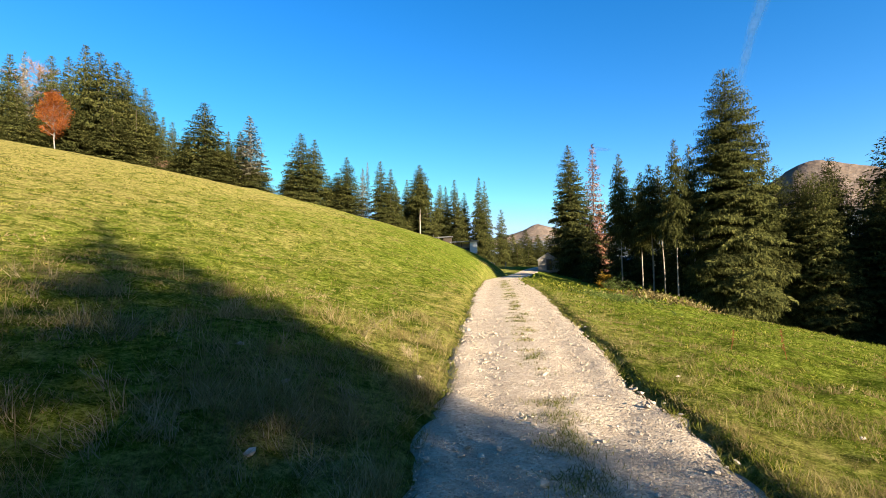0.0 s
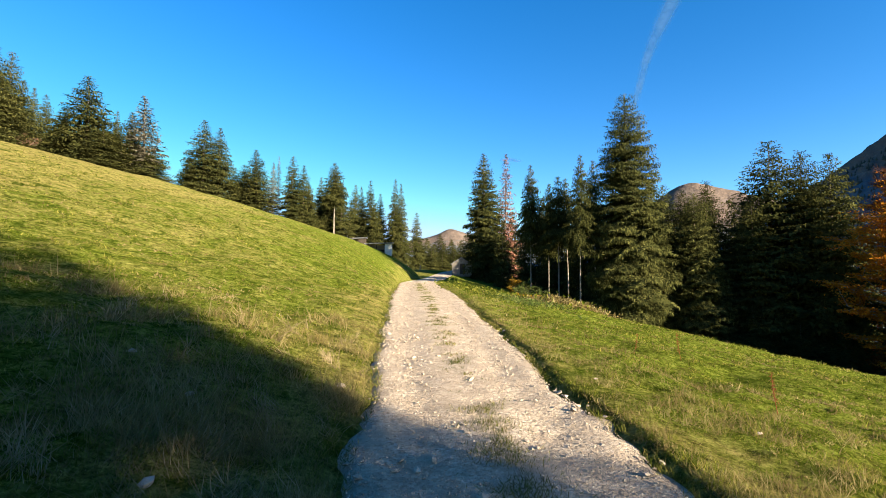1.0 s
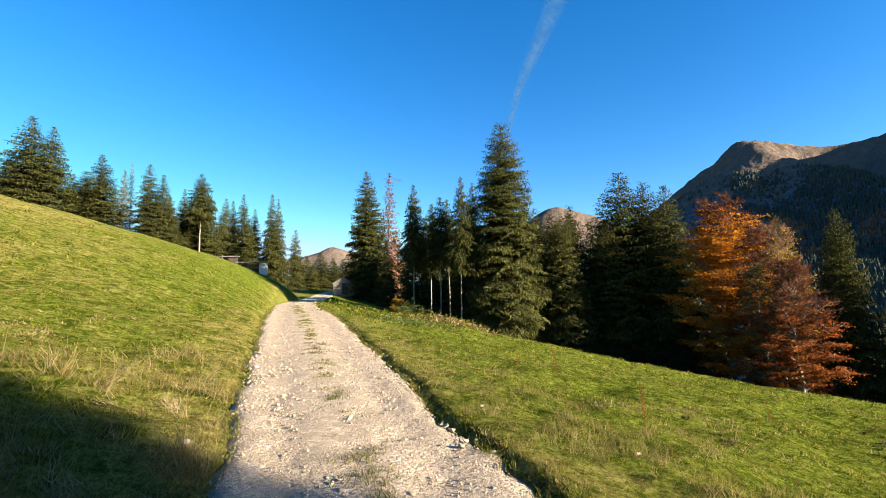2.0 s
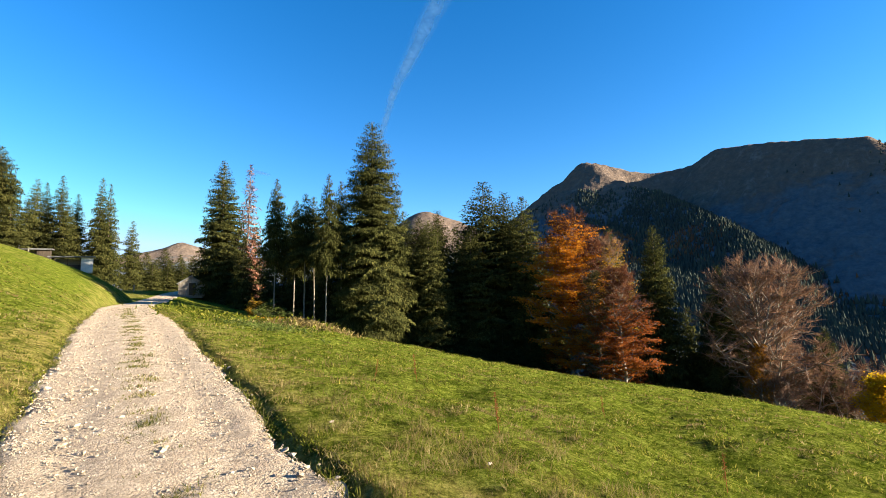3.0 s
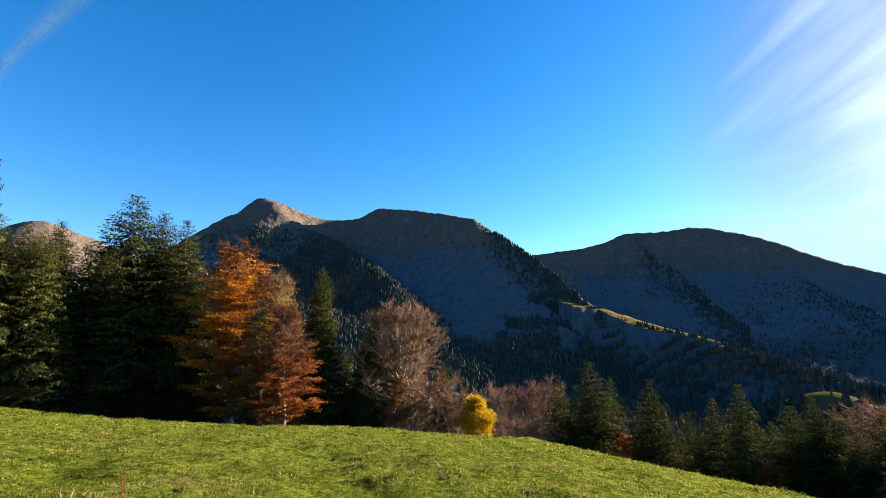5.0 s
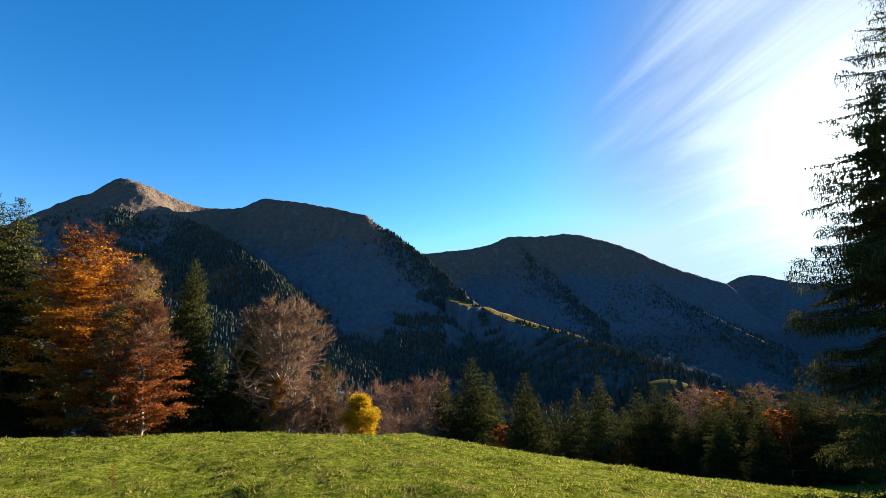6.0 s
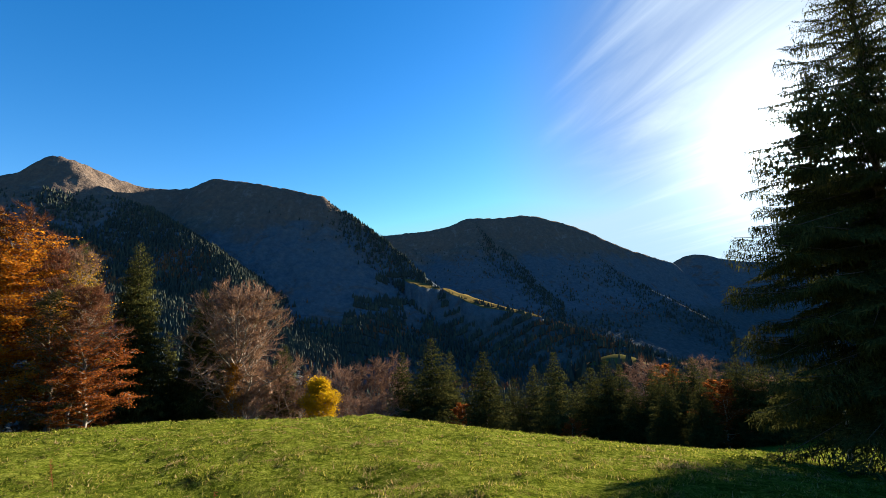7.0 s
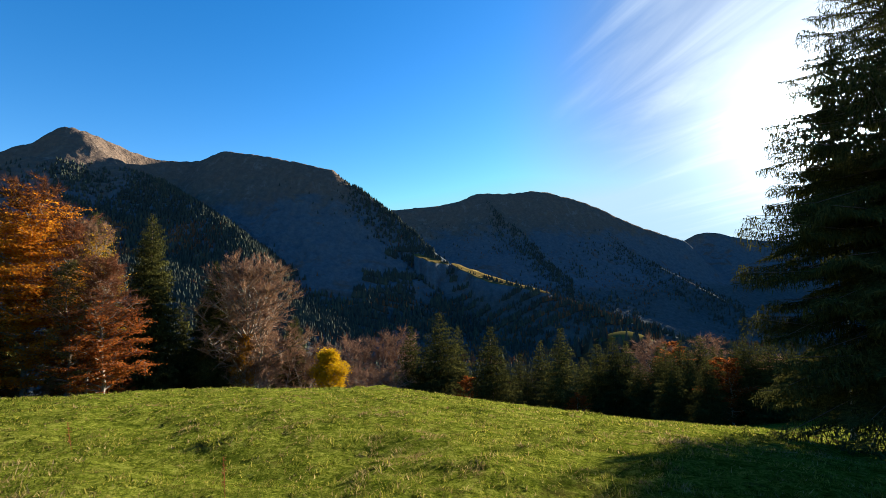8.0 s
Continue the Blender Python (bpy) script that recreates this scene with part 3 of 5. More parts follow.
def spruce(seed, height, radius, clear=0.06, twig=0.46, step=0.50, per=6, droop=0.5, full=0.85, leaves=None, bark=None, sparse=0.0, ragged=0.35, wood=False, fan=0.40, skirt=1.0, slim=1.0, open_top=0.0, comb=1.0, hanging=0.38, thin=0.0, wild=0.2):
    """A spruce: stem, and a crown of drooping fan-shaped boughs set with hanging needle twigs."""
    rng = np.random.default_rng(seed)
    tree = new("spruce_tree")
    stem, axis = trunk_mesh("trunk", rng, height, 0.0078 * height + 0.03, bark or BARK_SPRUCE)
    part("trunk", stem, tree)
    base, way, side, length, width, sticks = [], [], [], [], [], []
    hang = np.array([0, 0, -1.0])
    z = clear * height + 0.3
    while z < height * 0.985:
        rel = (z - clear * height) / (height * (1 - clear))
        reach = radius * min(1.0, (1 - rel) / skirt) ** full * (0.80 + 0.20 * min(1, rel / 0.10)) + 0.03
        small = 0.42 + 0.58 * min(1.0, 1.6 * (1 - rel)) ** 0.8
        lone = rng.uniform(0, 6.28)
        count = per if rel < 0.85 else max(4, per - 2)
        for k in range(count):
            if rng.random() < sparse + thin * max(0.0, rel - 0.3):
                continue
            a = lone + k * 6.283 / count + rng.normal(0, 0.28)
            r = reach / 1.22 * rng.uniform(1 - ragged, 1.10)
            out = np.array([math.cos(a), math.sin(a), 0])
            across = np.array([-math.sin(a), math.cos(a), 0])
            n = max(3, int(r / (twig * 0.72) * comb))
            s = np.clip((np.arange(n) + rng.uniform(0.2, 0.95, n)) / n, 0.06, 1)
            sag = droop * rng.uniform(1 - 1.3 * wild, 1 + 1.3 * wild) * (1 - rel * 0.8)
            rise = 0.62 * rel**1.6 + 0.05 + wild * rng.normal(0, 0.35)
            z0 = z + rng.uniform(-0.55, 0.55) * step

            def along(v):
                return z0 + r * (rise * v - sag * v**1.5 + 0.28 * (1 - rel) * v**4)

            foot = np.append(axis(z), 0)
            p = foot + out * (r * s)[:, None]
            p[:, 2] = along(s)
            if wood:
                sticks.append((np.append(axis(z), z), p[n // 2], 0.022 + 0.008 * r, 0.016))
                sticks.append((p[n // 2], p[-1], 0.016, 0.006))
            lat = fan * r * 2.1 * s**0.6 * (1.02 - s) ** 0.6 + 0.25 * twig
            m = np.maximum(1, np.round(lat / (twig * 0.70))).astype(int)
            for sign in (-1, 1):
                i = np.repeat(np.arange(n), m)
                j = np.concatenate([np.arange(v) for v in m])
                f = (j + rng.uniform(0.1, 0.9, len(i))) / m[i]
                wide = out * 0.62 + across * sign * 0.80
                q = p[i] + wide * (lat[i] * f)[:, None]
                q[:, 2] -= 0.42 * lat[i] * f**1.3 * (1 - 0.6 * rel)
                q += rng.normal(0, 0.10 * twig, q.shape)
                ln = small * twig * rng.uniform(0.75, 1.4, len(i))
                down = np.where(rng.random(len(i)) < hanging, 1.0, 0.28 * (1 - 0.6 * rel))[:, None]
                w = wide * (1.05 - 0.8 * down) + hang * down + rng.normal(0, 0.24, q.shape)
                face = out * 0.55 + np.array([0, 0, 0.70]) + rng.normal(0, 0.38, q.shape)
                base.append(q), way.append(w), side.append(np.cross(w, face)), length.append(ln), width.append(ln * slim * rng.uniform(0.30, 0.52, len(i)))
            w = out + np.array([0, 0, 0.05]) + rng.normal(0, 0.25, p.shape)
            ln = small * twig * rng.uniform(0.8, 1.2, n)
            base.append(p), way.append(w), side.append(across + rng.normal(0, 0.4, p.shape)), length.append(ln), width.append(ln * 0.42 * slim)
        z += step * (1.15 - 0.62 * rel + open_top * min(1, 2 * rel)) * rng.uniform(0.8, 1.2)
    n = 7
    base.append(np.tile(np.append(axis(height), height * 0.965), (n, 1)))
    way.append(np.array([0, 0, 1.0]) + rng.normal(0, 0.16, (n, 3)))
    side.append(rng.normal(0, 1, (n, 3)))
    length.append(np.full(n, 0.036 * height))
    width.append(np.full(n, 0.09))
    base, way, side, length, width = (np.concatenate(v) for v in (base, way, side, length, width))
    verts, faces = fronds(base, way, length, width, side)
    part("crown", mesh_np("crown", verts, faces, leaves or NEEDLES), tree)
    if sticks:
        verts, faces = tubes(sticks, 4)
        tagged(part("branchwork", mesh_np("branchwork", verts, faces, bark or BARK_SPRUCE), tree), kind="stuff")
    return tree


def broadleaf(seed, height, wide, leaves, bark, leaf=0.25, dense=1.0, low=0.12, limbs=26, name="beech_tree", twigs=0.0, stems=1, full=0.55, lean=0.05, rise=0.8, round_top=0.0, flat=0.30, bare_top=1.2, top=None, thick=1.0):
    """A broad-leaved tree: a stem, rising limbs that fork into flat sprays, and leaves or bare twigs along them.
    bare_top: the share of the height above which leaves have fallen and twigs of the material top show."""
    rng = np.random.default_rng(seed)
    tree = new(name)
    segs, spray_at, spray_way = [], [], []
    for k in range(stems):
        foot = np.array([0.25 * wide * math.cos(k * 2.4), 0.25 * wide * math.sin(k * 2.4), 0]) * (stems > 1)
        tip = foot * 2.2 + np.array([rng.normal(0, lean) * height, rng.normal(0, lean) * height, height * ((0.97 - 0.16 * (round_top > 0)) if k == 0 else rng.uniform(0.7, 0.95))])
        pts = [foot * 0.6 + np.array([0, 0, -0.4])]
        for q in range(1, 8):
            pts.append(foot + (tip - foot) * (q / 7) + np.append(rng.normal(0, 0.014 * height, 2), 0))
        pts[-1] = tip
        stem = lambda v: np.array([np.interp(v * 7, range(8), [p[c] for p in pts]) for c in range(3)])
        girth = thick * (0.011 * height + 0.03) / stems**0.4
        segs += [(p, q, girth * (1 - i / 7.4), girth * (1 - (i + 1) / 7.4)) for i, (p, q) in enumerate(zip(pts, pts[1:]))]
        n = max(5, limbs // stems)
        for j in range(n):
            v = low + (0.97 - low) * ((j + rng.random() * 0.8) / n) ** 0.9
            rel = (v - low) / (1 - low)
            reach = wide * ((1 - rel) ** full) * (0.60 + 0.40 * min(1, rel / 0.25)) * rng.uniform(0.62, 1.12) + 0.03 * height
            up = rise * (0.35 + 0.9 * rel) + rng.normal(0, 0.14)
            if round_top:
                reach = wide * (0.62 + 0.38 * math.sin(math.pi * min(1.0, 1.1 * rel))) * (1 - 0.30 * rel) * rng.uniform(0.72, 1.10)
                up = 0.40 + 1.4 * round_top * rel + rng.normal(0, 0.12)
            a = j * 2.4 + rng.normal(0, 0.4)
            w = unit(np.array([math.cos(a), math.sin(a), up]))
            p = stem(v)
            r = girth * (1 - v) * 0.60 + 0.014
            for q in range(4):
                w = unit(w + np.array([0, 0, 0.08 + 0.10 * round_top]) + rng.normal(0, 0.13, 3))
                e = p + w * reach / 4
                segs.append((p, e, r * (1 - q / 5), r * (1 - (q + 1) / 5)))
                for _ in range((1, 3, 4, 5)[q]):
                    t = rng.normal(0, 1, 3) * np.array([1, 1, flat])
                    f = unit(w * np.array([0.6, 0.6, 0.6 * min(1.0, 0.3 + flat)]) + unit(t) * 0.75)
                    ln = reach * rng.uniform(0.18, 0.40)
                    g = p + (e - p) * rng.random()
                    segs.append((g, g + f * ln, max(0.010, r * 0.35), 0.006))
                    count = max(3, int(ln / 0.24))
                    for c in range(count):
                        spray_at.append(g + f * ln * (c + rng.random()) / count)
                        spray_way.append(f)
                p = e
            spray_at.append(p)
            spray_way.append(w)
    verts, faces = tubes(segs, 4)
    part("trunk", mesh_np("trunk", verts, faces, bark, True), tree)
    at, grain = np.array(spray_at), np.array(spray_way)
    # a ragged line between the leafy part and the bare top
    bare = at[:, 2] / height + rng.normal(0, 0.07, len(at)) > (0.0 if twigs else bare_top)
    if bare.any():
        size = twigs or 0.55
        i = np.repeat(np.flatnonzero(bare), rng.poisson(5.0 * dense if twigs else 9.0, bare.sum()))
        n = len(i)
        w = grain[i] + rng.normal(0, 0.45, (n, 3)) + np.array([0, 0, 0.35])
        ln = size * rng.uniform(0.5, 1.4, n)
        verts, faces = fronds(at[i] + rng.normal(0, 0.06, (n, 3)), w, ln, ln * 0.035 + 0.022, rng.normal(0, 1, (n, 3)))
        part("crown" if twigs else "twigwork", mesh_np("crown", verts, faces, leaves if twigs else top or leaves), tree)
    if not twigs:
        i = np.repeat(np.flatnonzero(~bare), rng.poisson(7.0 * dense, (~bare).sum()))
        n = len(i)
        where = at[i] + rng.normal(0, 1, (n, 3)) * np.array([0.30, 0.30, 0.26 * flat]) * (height / 15) ** 0.5
        ln = leaf * rng.uniform(0.6, 1.4, n)
        w = rng.normal(0, 1, (n, 3)) * np.array([1, 1, 0.4]) + np.array([0, 0, -0.2])
        face = rng.normal(0, 0.55, (n, 3)) + np.array([0, 0, 0.9])
        verts, faces = kites(where, w, ln, ln * 0.6, np.cross(w, face))
        part("crown", mesh_np("crown", verts, faces, leaves), tree)
    return tree


def stand(model, nominal, rows, group, label, category="spruce", girth=1.0, seed=0):
    """Copies of a tree at (x, y, height, and its breadth if known), each turned its own way; several models take turns."""
    rng = np.random.default_rng(seed)
    made = []
    for k, (x, y, h, *wide) in enumerate(rows):
        src = model[k % len(model)]
        s = h / nominal
        g = wide[0] if wide else s * girth * rng.uniform(0.88, 1.12)
        m = Matrix.LocRotScale((x, y, float(ground_z(x, y)) - 0.12), Euler((rng.normal(0, 0.012), rng.normal(0, 0.012), rng.uniform(0, 6.28))), (g, g, s))
        made.append(tagged(copy_thing(src, m), label, category, group))
    return made


def drop_model(ob):
    for o in (*ob.children_recursive, ob):
        bpy.data.objects.remove(o)


BIG_ONE = spruce(18, 20, 5.0, full=0.56, twig=0.22, step=0.33, per=9, comb=1.3, slim=1.0, droop=0.75, ragged=0.34, hanging=0.58, wild=0.42)
FULL = [spruce(11, 20, 5.0, full=0.60, hanging=0.42, twig=0.30, step=0.42, per=8, slim=1.25, ragged=0.30, wild=0.3), spruce(12, 20, 5.0, full=0.56, hanging=0.45, twig=0.30, step=0.42, per=8, slim=1.25, ragged=0.32, wild=0.3), spruce(13, 20, 5.0, full=0.64, droop=0.75, hanging=0.5, twig=0.30, step=0.40, per=8, slim=1.25, ragged=0.40, wild=0.3)]
FAR = [spruce(15, 20, 5.0, full=0.80, twig=0.42, step=0.52, per=7, slim=0.95, comb=1.15, ragged=0.34, hanging=0.55, droop=0.6, wild=0.42), spruce(16, 20, 5.0, full=0.66, twig=0.42, step=0.52, per=7, slim=0.95, comb=1.15, ragged=0.36, hanging=0.55, droop=0.7, wild=0.42), spruce(17, 20, 5.0, full=0.74, twig=0.42, step=0.52, comb=1.15, droop=0.75, ragged=0.46, per=7, slim=0.95, hanging=0.55, wild=0.42)]
TALL = [spruce(21, 20, 5.0, sparse=0.12, clear=0.42, full=0.85, skirt=0.72, twig=0.42, step=0.40, per=8, bark=BARK_STEM, slim=1.0, droop=0.7, hanging=0.5, ragged=0.45, wild=0.35), spruce(22, 20, 5.0, sparse=0.12, clear=0.50, full=0.80, skirt=0.75, ragged=0.5, twig=0.42, step=0.40, per=8, bark=BARK_STEM, slim=1.0, droop=0.6, hanging=0.5, wild=0.35)]
LOW = [spruce(25, 20, 5.0, full=0.75, twig=0.60, step=0.66, per=7, slim=1.15, ragged=0.38, hanging=0.5, droop=0.65, wild=0.42), spruce(26, 20, 5.0, full=0.65, twig=0.60, step=0.66, per=7, slim=1.15, ragged=0.45, hanging=0.5, droop=0.65, wild=0.42)]
PALE = [spruce(31, 20, 5.0, full=0.85, sparse=0.22, ragged=0.5, twig=0.5, step=0.56, leaves=NEEDLES_PALE)]
RIDGE_WEST = [(-64.0, 66.1, 14.8, 0.98), (-65.5, 75.6, 18.2, 0.93), (-62.7, 75.3, 18.3, 0.84), (-57.3, 72.0, 19.6, 1.29), (-53.3, 70.0, 18.2, 1.27), (-52.9, 72.8, 18.0, 1.34), (-54.0, 77.0, 17.7, 1.17), (-53.6, 80.9, 16.2, 0.96), (-53.9, 84.2, 12.7, 0.78), (-65.8, 106.3, 17.0, 0.84), (-65.3, 110.1, 17.0, 0.79), (-65.7, 64.4, 13.5, 0.93), (-67.3, 74.0, 12.3, 0.79), (-54.8, 66.3, 9.8, 0.95), (-49.5, 72.8, 10.8, 1.22), (-59.1, 62.5, 7.9, 0.93), (-49.5, 67.8, 8.6, 1.24)]
stand(FAR, 20, RIDGE_WEST, "spruces on the hill crest", "tall green spruce in a dense stand on the hill crest", "spruce", 1.0, 1)
RIDGE_MID = [(-41.0, 77.9, 14.6, 1.59), (-44.3, 78.3, 8.8, 0.86), (-41.8, 88.6, 11.9, 0.45), (-35.9, 80.4, 11.0, 0.99), (-37.3, 75.3, 6.7, 1.28), (-26.8, 85.9, 13.9, 1.16), (-24.4, 86.6, 13.2, 0.99), (-29.1, 87.3, 7.7, 0.72), (-25.4, 101.9, 8.8, 0.70), (-19.8, 96.0, 12.8, 1.12), (-22.5, 97.4, 9.3, 0.90), (-13.3, 97.1, 13.8, 0.84), (-11.1, 97.4, 12.6, 0.84), (-31.7, 77.8, 5.5, 0.85)]
stand(FAR, 20, RIDGE_MID, "spruces on the hill crest", "green spruce at the top edge of the pasture", "spruce", 1.0, 2)
RIDGE_PALE = [(-33.3, 79.3, 14.2, 1.16), (-66.8, 71.7, 17.5, 0.51), (-17.4, 98.5, 11.6, 0.60)]
stand(PALE, 20, RIDGE_PALE, "spruces on the hill crest", "thin pale spruce with a sparse crown", "spruce", 1.0, 3)
RIDGE_EAST = [(-8.3, 107.7, 13.0, 0.74), (-5.7, 109.9, 14.8, 0.83), (-7.0, 107.8, 11.0, 0.81), (-3.5, 104.9, 12.1, 0.72), (-0.6, 112.0, 14.7, 0.73), (1.4, 112.0, 14.9, 0.58), (2.9, 110.0, 16.7, 0.83), (5.9, 119.9, 16.3, 0.66), (8.8, 114.7, 21.0, 0.78), (10.9, 114.5, 21.2, 0.78), (15.9, 124.0, 16.6, 0.76), (-7.4, 109.7, 9.0, 0.90), (-1.8, 112.0, 9.7, 0.77), (4.2, 114.9, 12.0, 0.87), (9.9, 117.6, 14.9, 1.05), (-10.2, 99.5, 9.4, 0.68)]
stand(FAR, 20, RIDGE_EAST, "spruces above the shed", "slender spruce above the small shed", "spruce", 1.0, 4)
RIDGE_STEM = [(-4.9, 99.9, 15.9, 0.75)]
stand(TALL, 20, RIDGE_STEM, "spruces above the shed", "slender spruce with a pale bare lower trunk", "spruce", 1.0, 4)
HUT_WOOD = [(22.8, 148.3, 12.0), (29.5, 162.3, 14.5), (32.3, 156.7, 12.6), (34.5, 151.1, 11.6), (23.3, 138.1, 9.2), (20.5, 148.6, 10.2), (28.5, 147.3, 9.9), (33.9, 135.8, 13.5), (36.4, 135.2, 15.6), (20.8, 128.3, 7.6), (24.8, 132.7, 8.2), (28.6, 135.0, 9.0)]
stand(LOW, 20, HUT_WOOD, "woods behind the hut", "dark spruce in the woods behind the hut", "spruce", 1.9, 5)
WOOD_FRONT = [(21.2, 74.1, 21.8, 1.15)]
stand([FULL[2]], 20, WOOD_FRONT, "spruces beside the road", "dark drooping spruce beside the bend of the road", "spruce", 1.0, 6)
WOOD_BARE = [(19.3, 49.5, 15.7, 0.43), (21.3, 46.5, 14.2, 0.50), (20.5, 40.2, 15.0, 0.37), (24.2, 43.9, 16.2, 0.40), (22.7, 52.4, 14.8, 0.45), (24.4, 50.5, 15.5, 0.46)]
stand(TALL, 20, WOOD_BARE, "spruces beside the road", "spruce with a long bare trunk and high crown", "spruce", 1.0, 7)
BIG = [(25.3, 39.7, 21.9, 1.10)]
stand([BIG_ONE], 20, BIG, "spruces beside the road", "largest spruce, green to the ground, at the meadow edge", "spruce", 1.0, 8)
WOOD_DARK = [(44.0, 42.2, 23.8, 1.63), (47.1, 41.7, 23.5, 1.21), (46.4, 37.9, 22.4, 1.30), (42.5, 49.2, 19.8, 1.01), (36.2, 46.7, 16.5, 0.79), (40.7, 41.3, 16.3, 1.09), (32.5, 44.0, 15.8, 0.85), (34.2, 41.5, 15.0, 0.80), (37.5, 44.0, 16.6, 0.85)]
stand(FULL, 20, WOOD_DARK, "spruces at the meadow edge", "dark shaded spruce at the lower meadow edge", "spruce", 1.0, 9)
WOOD_DEEP = [(28.5, 81.3, 13.4), (29.4, 70.2, 15.5), (31.9, 65.8, 15.0), (32.0, 58.9, 16.9), (32.7, 53.9, 19.0), (36.5, 51.4, 18.5), (47.4, 59.5, 19.6), (49.6, 53.6, 20.3), (49.8, 50.6, 20.3), (25.3, 66.4, 10.9), (27.3, 61.3, 11.6), (28.5, 56.3, 11.8), (21.8, 67.7, 10.1), (23.5, 82.8, 10.1), (29.4, 51.2, 11.9), (34.1, 50.6, 13.1), (40.7, 48.1, 15.1), (52.6, 36.6, 11.0), (55.0, 33.2, 12.0), (56.4, 28.6, 10.5), (58.4, 25.2, 10.0), (60.6, 21.2, 9.5), (51.6, 40.6, 13.0), (62.6, 16.8, 9.0), (63.4, 13.2, 8.2), (60.0, 23.6, 13.0), (62.4, 19.4, 12.0), (57.6, 22.6, 10.0)]
stand(LOW, 20, WOOD_DEEP, "spruces in the dark wood", "spruce deep in the shaded wood", "spruce", 1.1, 10)
YOUNG = [(38.6, 39.4, 5.2), (41.2, 36.8, 4.6), (43.4, 34.6, 5.0), (40.0, 42.6, 6.0), (42.2, 39.4, 6.4), (44.6, 36.4, 5.6), (36.4, 42.4, 5.0)]
stand(LOW, 20, YOUNG, "spruces at the meadow edge", "young spruce at the foot of the dark wood", "spruce", 2.0, 14)
BEHIND = [(70.8, 39.0, 28.7, 1.21), (53.3, 24.1, 20.4, 0.82), (55.3, 18.6, 16.4, 0.78), (61.5, 11.0, 12.0, 0.58), (58.4, 19.7, 15.0, 0.87)]
stand(FULL, 20, BEHIND, "spruces at the meadow edge", "green spruce standing behind the autumn beeches", "spruce", 1.0, 11)
VALLEY = [(80.7, -5.5, 18.6, 1.33), (78.1, -10.3, 20.7, 1.70), (85.5, -14.8, 22.0, 1.29), (72.6, -17.4, 17.2, 1.54), (88.5, -27.0, 18.8, 1.13), (85.3, -29.9, 19.9, 1.23), (74.6, -29.8, 18.5, 1.45), (75.7, -36.9, 15.8, 1.27), (72.6, -38.4, 16.0, 1.34), (75.1, -42.1, 15.4, 1.26), (67.3, -39.6, 10.3, 1.00), (70.1, 12.7, 14.1, 0.94), (84.2, -27.1, 14.4, 0.93), (84.7, -31.7, 15.4, 0.94), (92.3, -9.8, 19.8, 1.00), (87.4, -23.7, 17.6, 0.96), (84.0, -38.2, 15.4, 0.93)]
stand(FAR, 20, VALLEY, "spruces below the meadow", "dark spruce rising from below the meadow", "spruce", 1.0, 12)
ROW = [(73.5, -46.6, 13.2), (67.8, -44.3, 12.8), (76.3, -53.0, 13.8), (63.6, -45.1, 11.4), (67.3, -50.0, 13.2), (73.2, -57.1, 11.5), (57.9, -45.7, 10.2), (66.7, -55.5, 11.6), (56.2, -47.8, 12.0), (58.8, -52.3, 10.8), (54.3, -49.8, 11.2), (59.2, -39.1, 10.3), (55.2, -41.2, 9.2), (52.8, -51.3, 10.1), (53.9, -55.8, 9.7), (54.2, -59.6, 8.7), (52.4, -61.1, 8.4), (50.7, -62.4, 8.2)]
stand(FAR, 20, ROW, "far edge of the woods", "spruce in the far edge of the woods", "spruce", 1.55, 13)
ORANGE = [(45.7, 30.7, 18.4, 0.94)]
ORANGE_BACK = [(47.3, 28.6, 16.8, 0.92)]
GOLD = [(45.2, 25.4, 15.4, 0.70)]
OLIVE = [(42.6, 25.3, 11.6, 0.80)]
BIRCH = [(42.9, 23.1, 11.6, 0.74)]
BARE = [(56.5, 15.4, 18.4, 1.26)]
LOWGOLD = [(53.4, 14.7, 7.6, 0.52)]
BRUSH = [(57.1, 12.8, 9.3), (59.7, 10.1, 8.1), (56.9, 8.3, 6.8), (54.9, 13.9, 6.4)]
YELLOW = [(55.2, 6.0, 6.9)]
ROWAN = [(-53.4, 62.2, 9.9)]
PINK = [(-72.6, 80.0, 16.5)]
THICKET = [(-49.0, 75.5, 3.2), (-48.9, 77.9, 3.0)]
GREY = [(-16.6, 101.7, 13.8)]
RED = [(26.0, 78.9, 23.3)]
VBARE = [(90.9, 5.8, 18.2), (96.0, -0.0, 20.9), (98.8, -4.1, 23.6), (99.0, 4.0, 19.6)]
VBRUSH = [(75.0, -0.1, 9.2), (77.0, 2.5, 8.4)]
VRED = [(73.3, -14.2, 9.2), (70.0, -30.2, 7.1)]
FAUT = [(81.5, -50.8, 14.9), (84.3, -57.3, 14.1), (82.1, -60.3, 13.4), (83.8, -64.7, 13.0), (55.7, -45.3, 8.9), (57.5, -49.3, 7.9), (56.4, -52.0, 8.2)]
BANK = [(16.0, 45.5, 1.8), (16.9, 44.2, 1.7), (17.7, 42.8, 1.3), (18.7, 41.2, 0.8), (19.5, 39.8, 0.5), (15.3, 41.6, 1.2), (16.0, 40.2, 0.8), (16.9, 38.7, 0.3)]
UNDER = [(45.5, 32.5, 4.3), (46.2, 29.6, 3.5), (45.3, 34.4, 2.9), (47.0, 32.0, 3.3), (47.8, 28.9, 3.0), (47.7, 27.1, 2.7), (48.1, 24.0, 2.8), (51.9, 23.0, 2.9)]

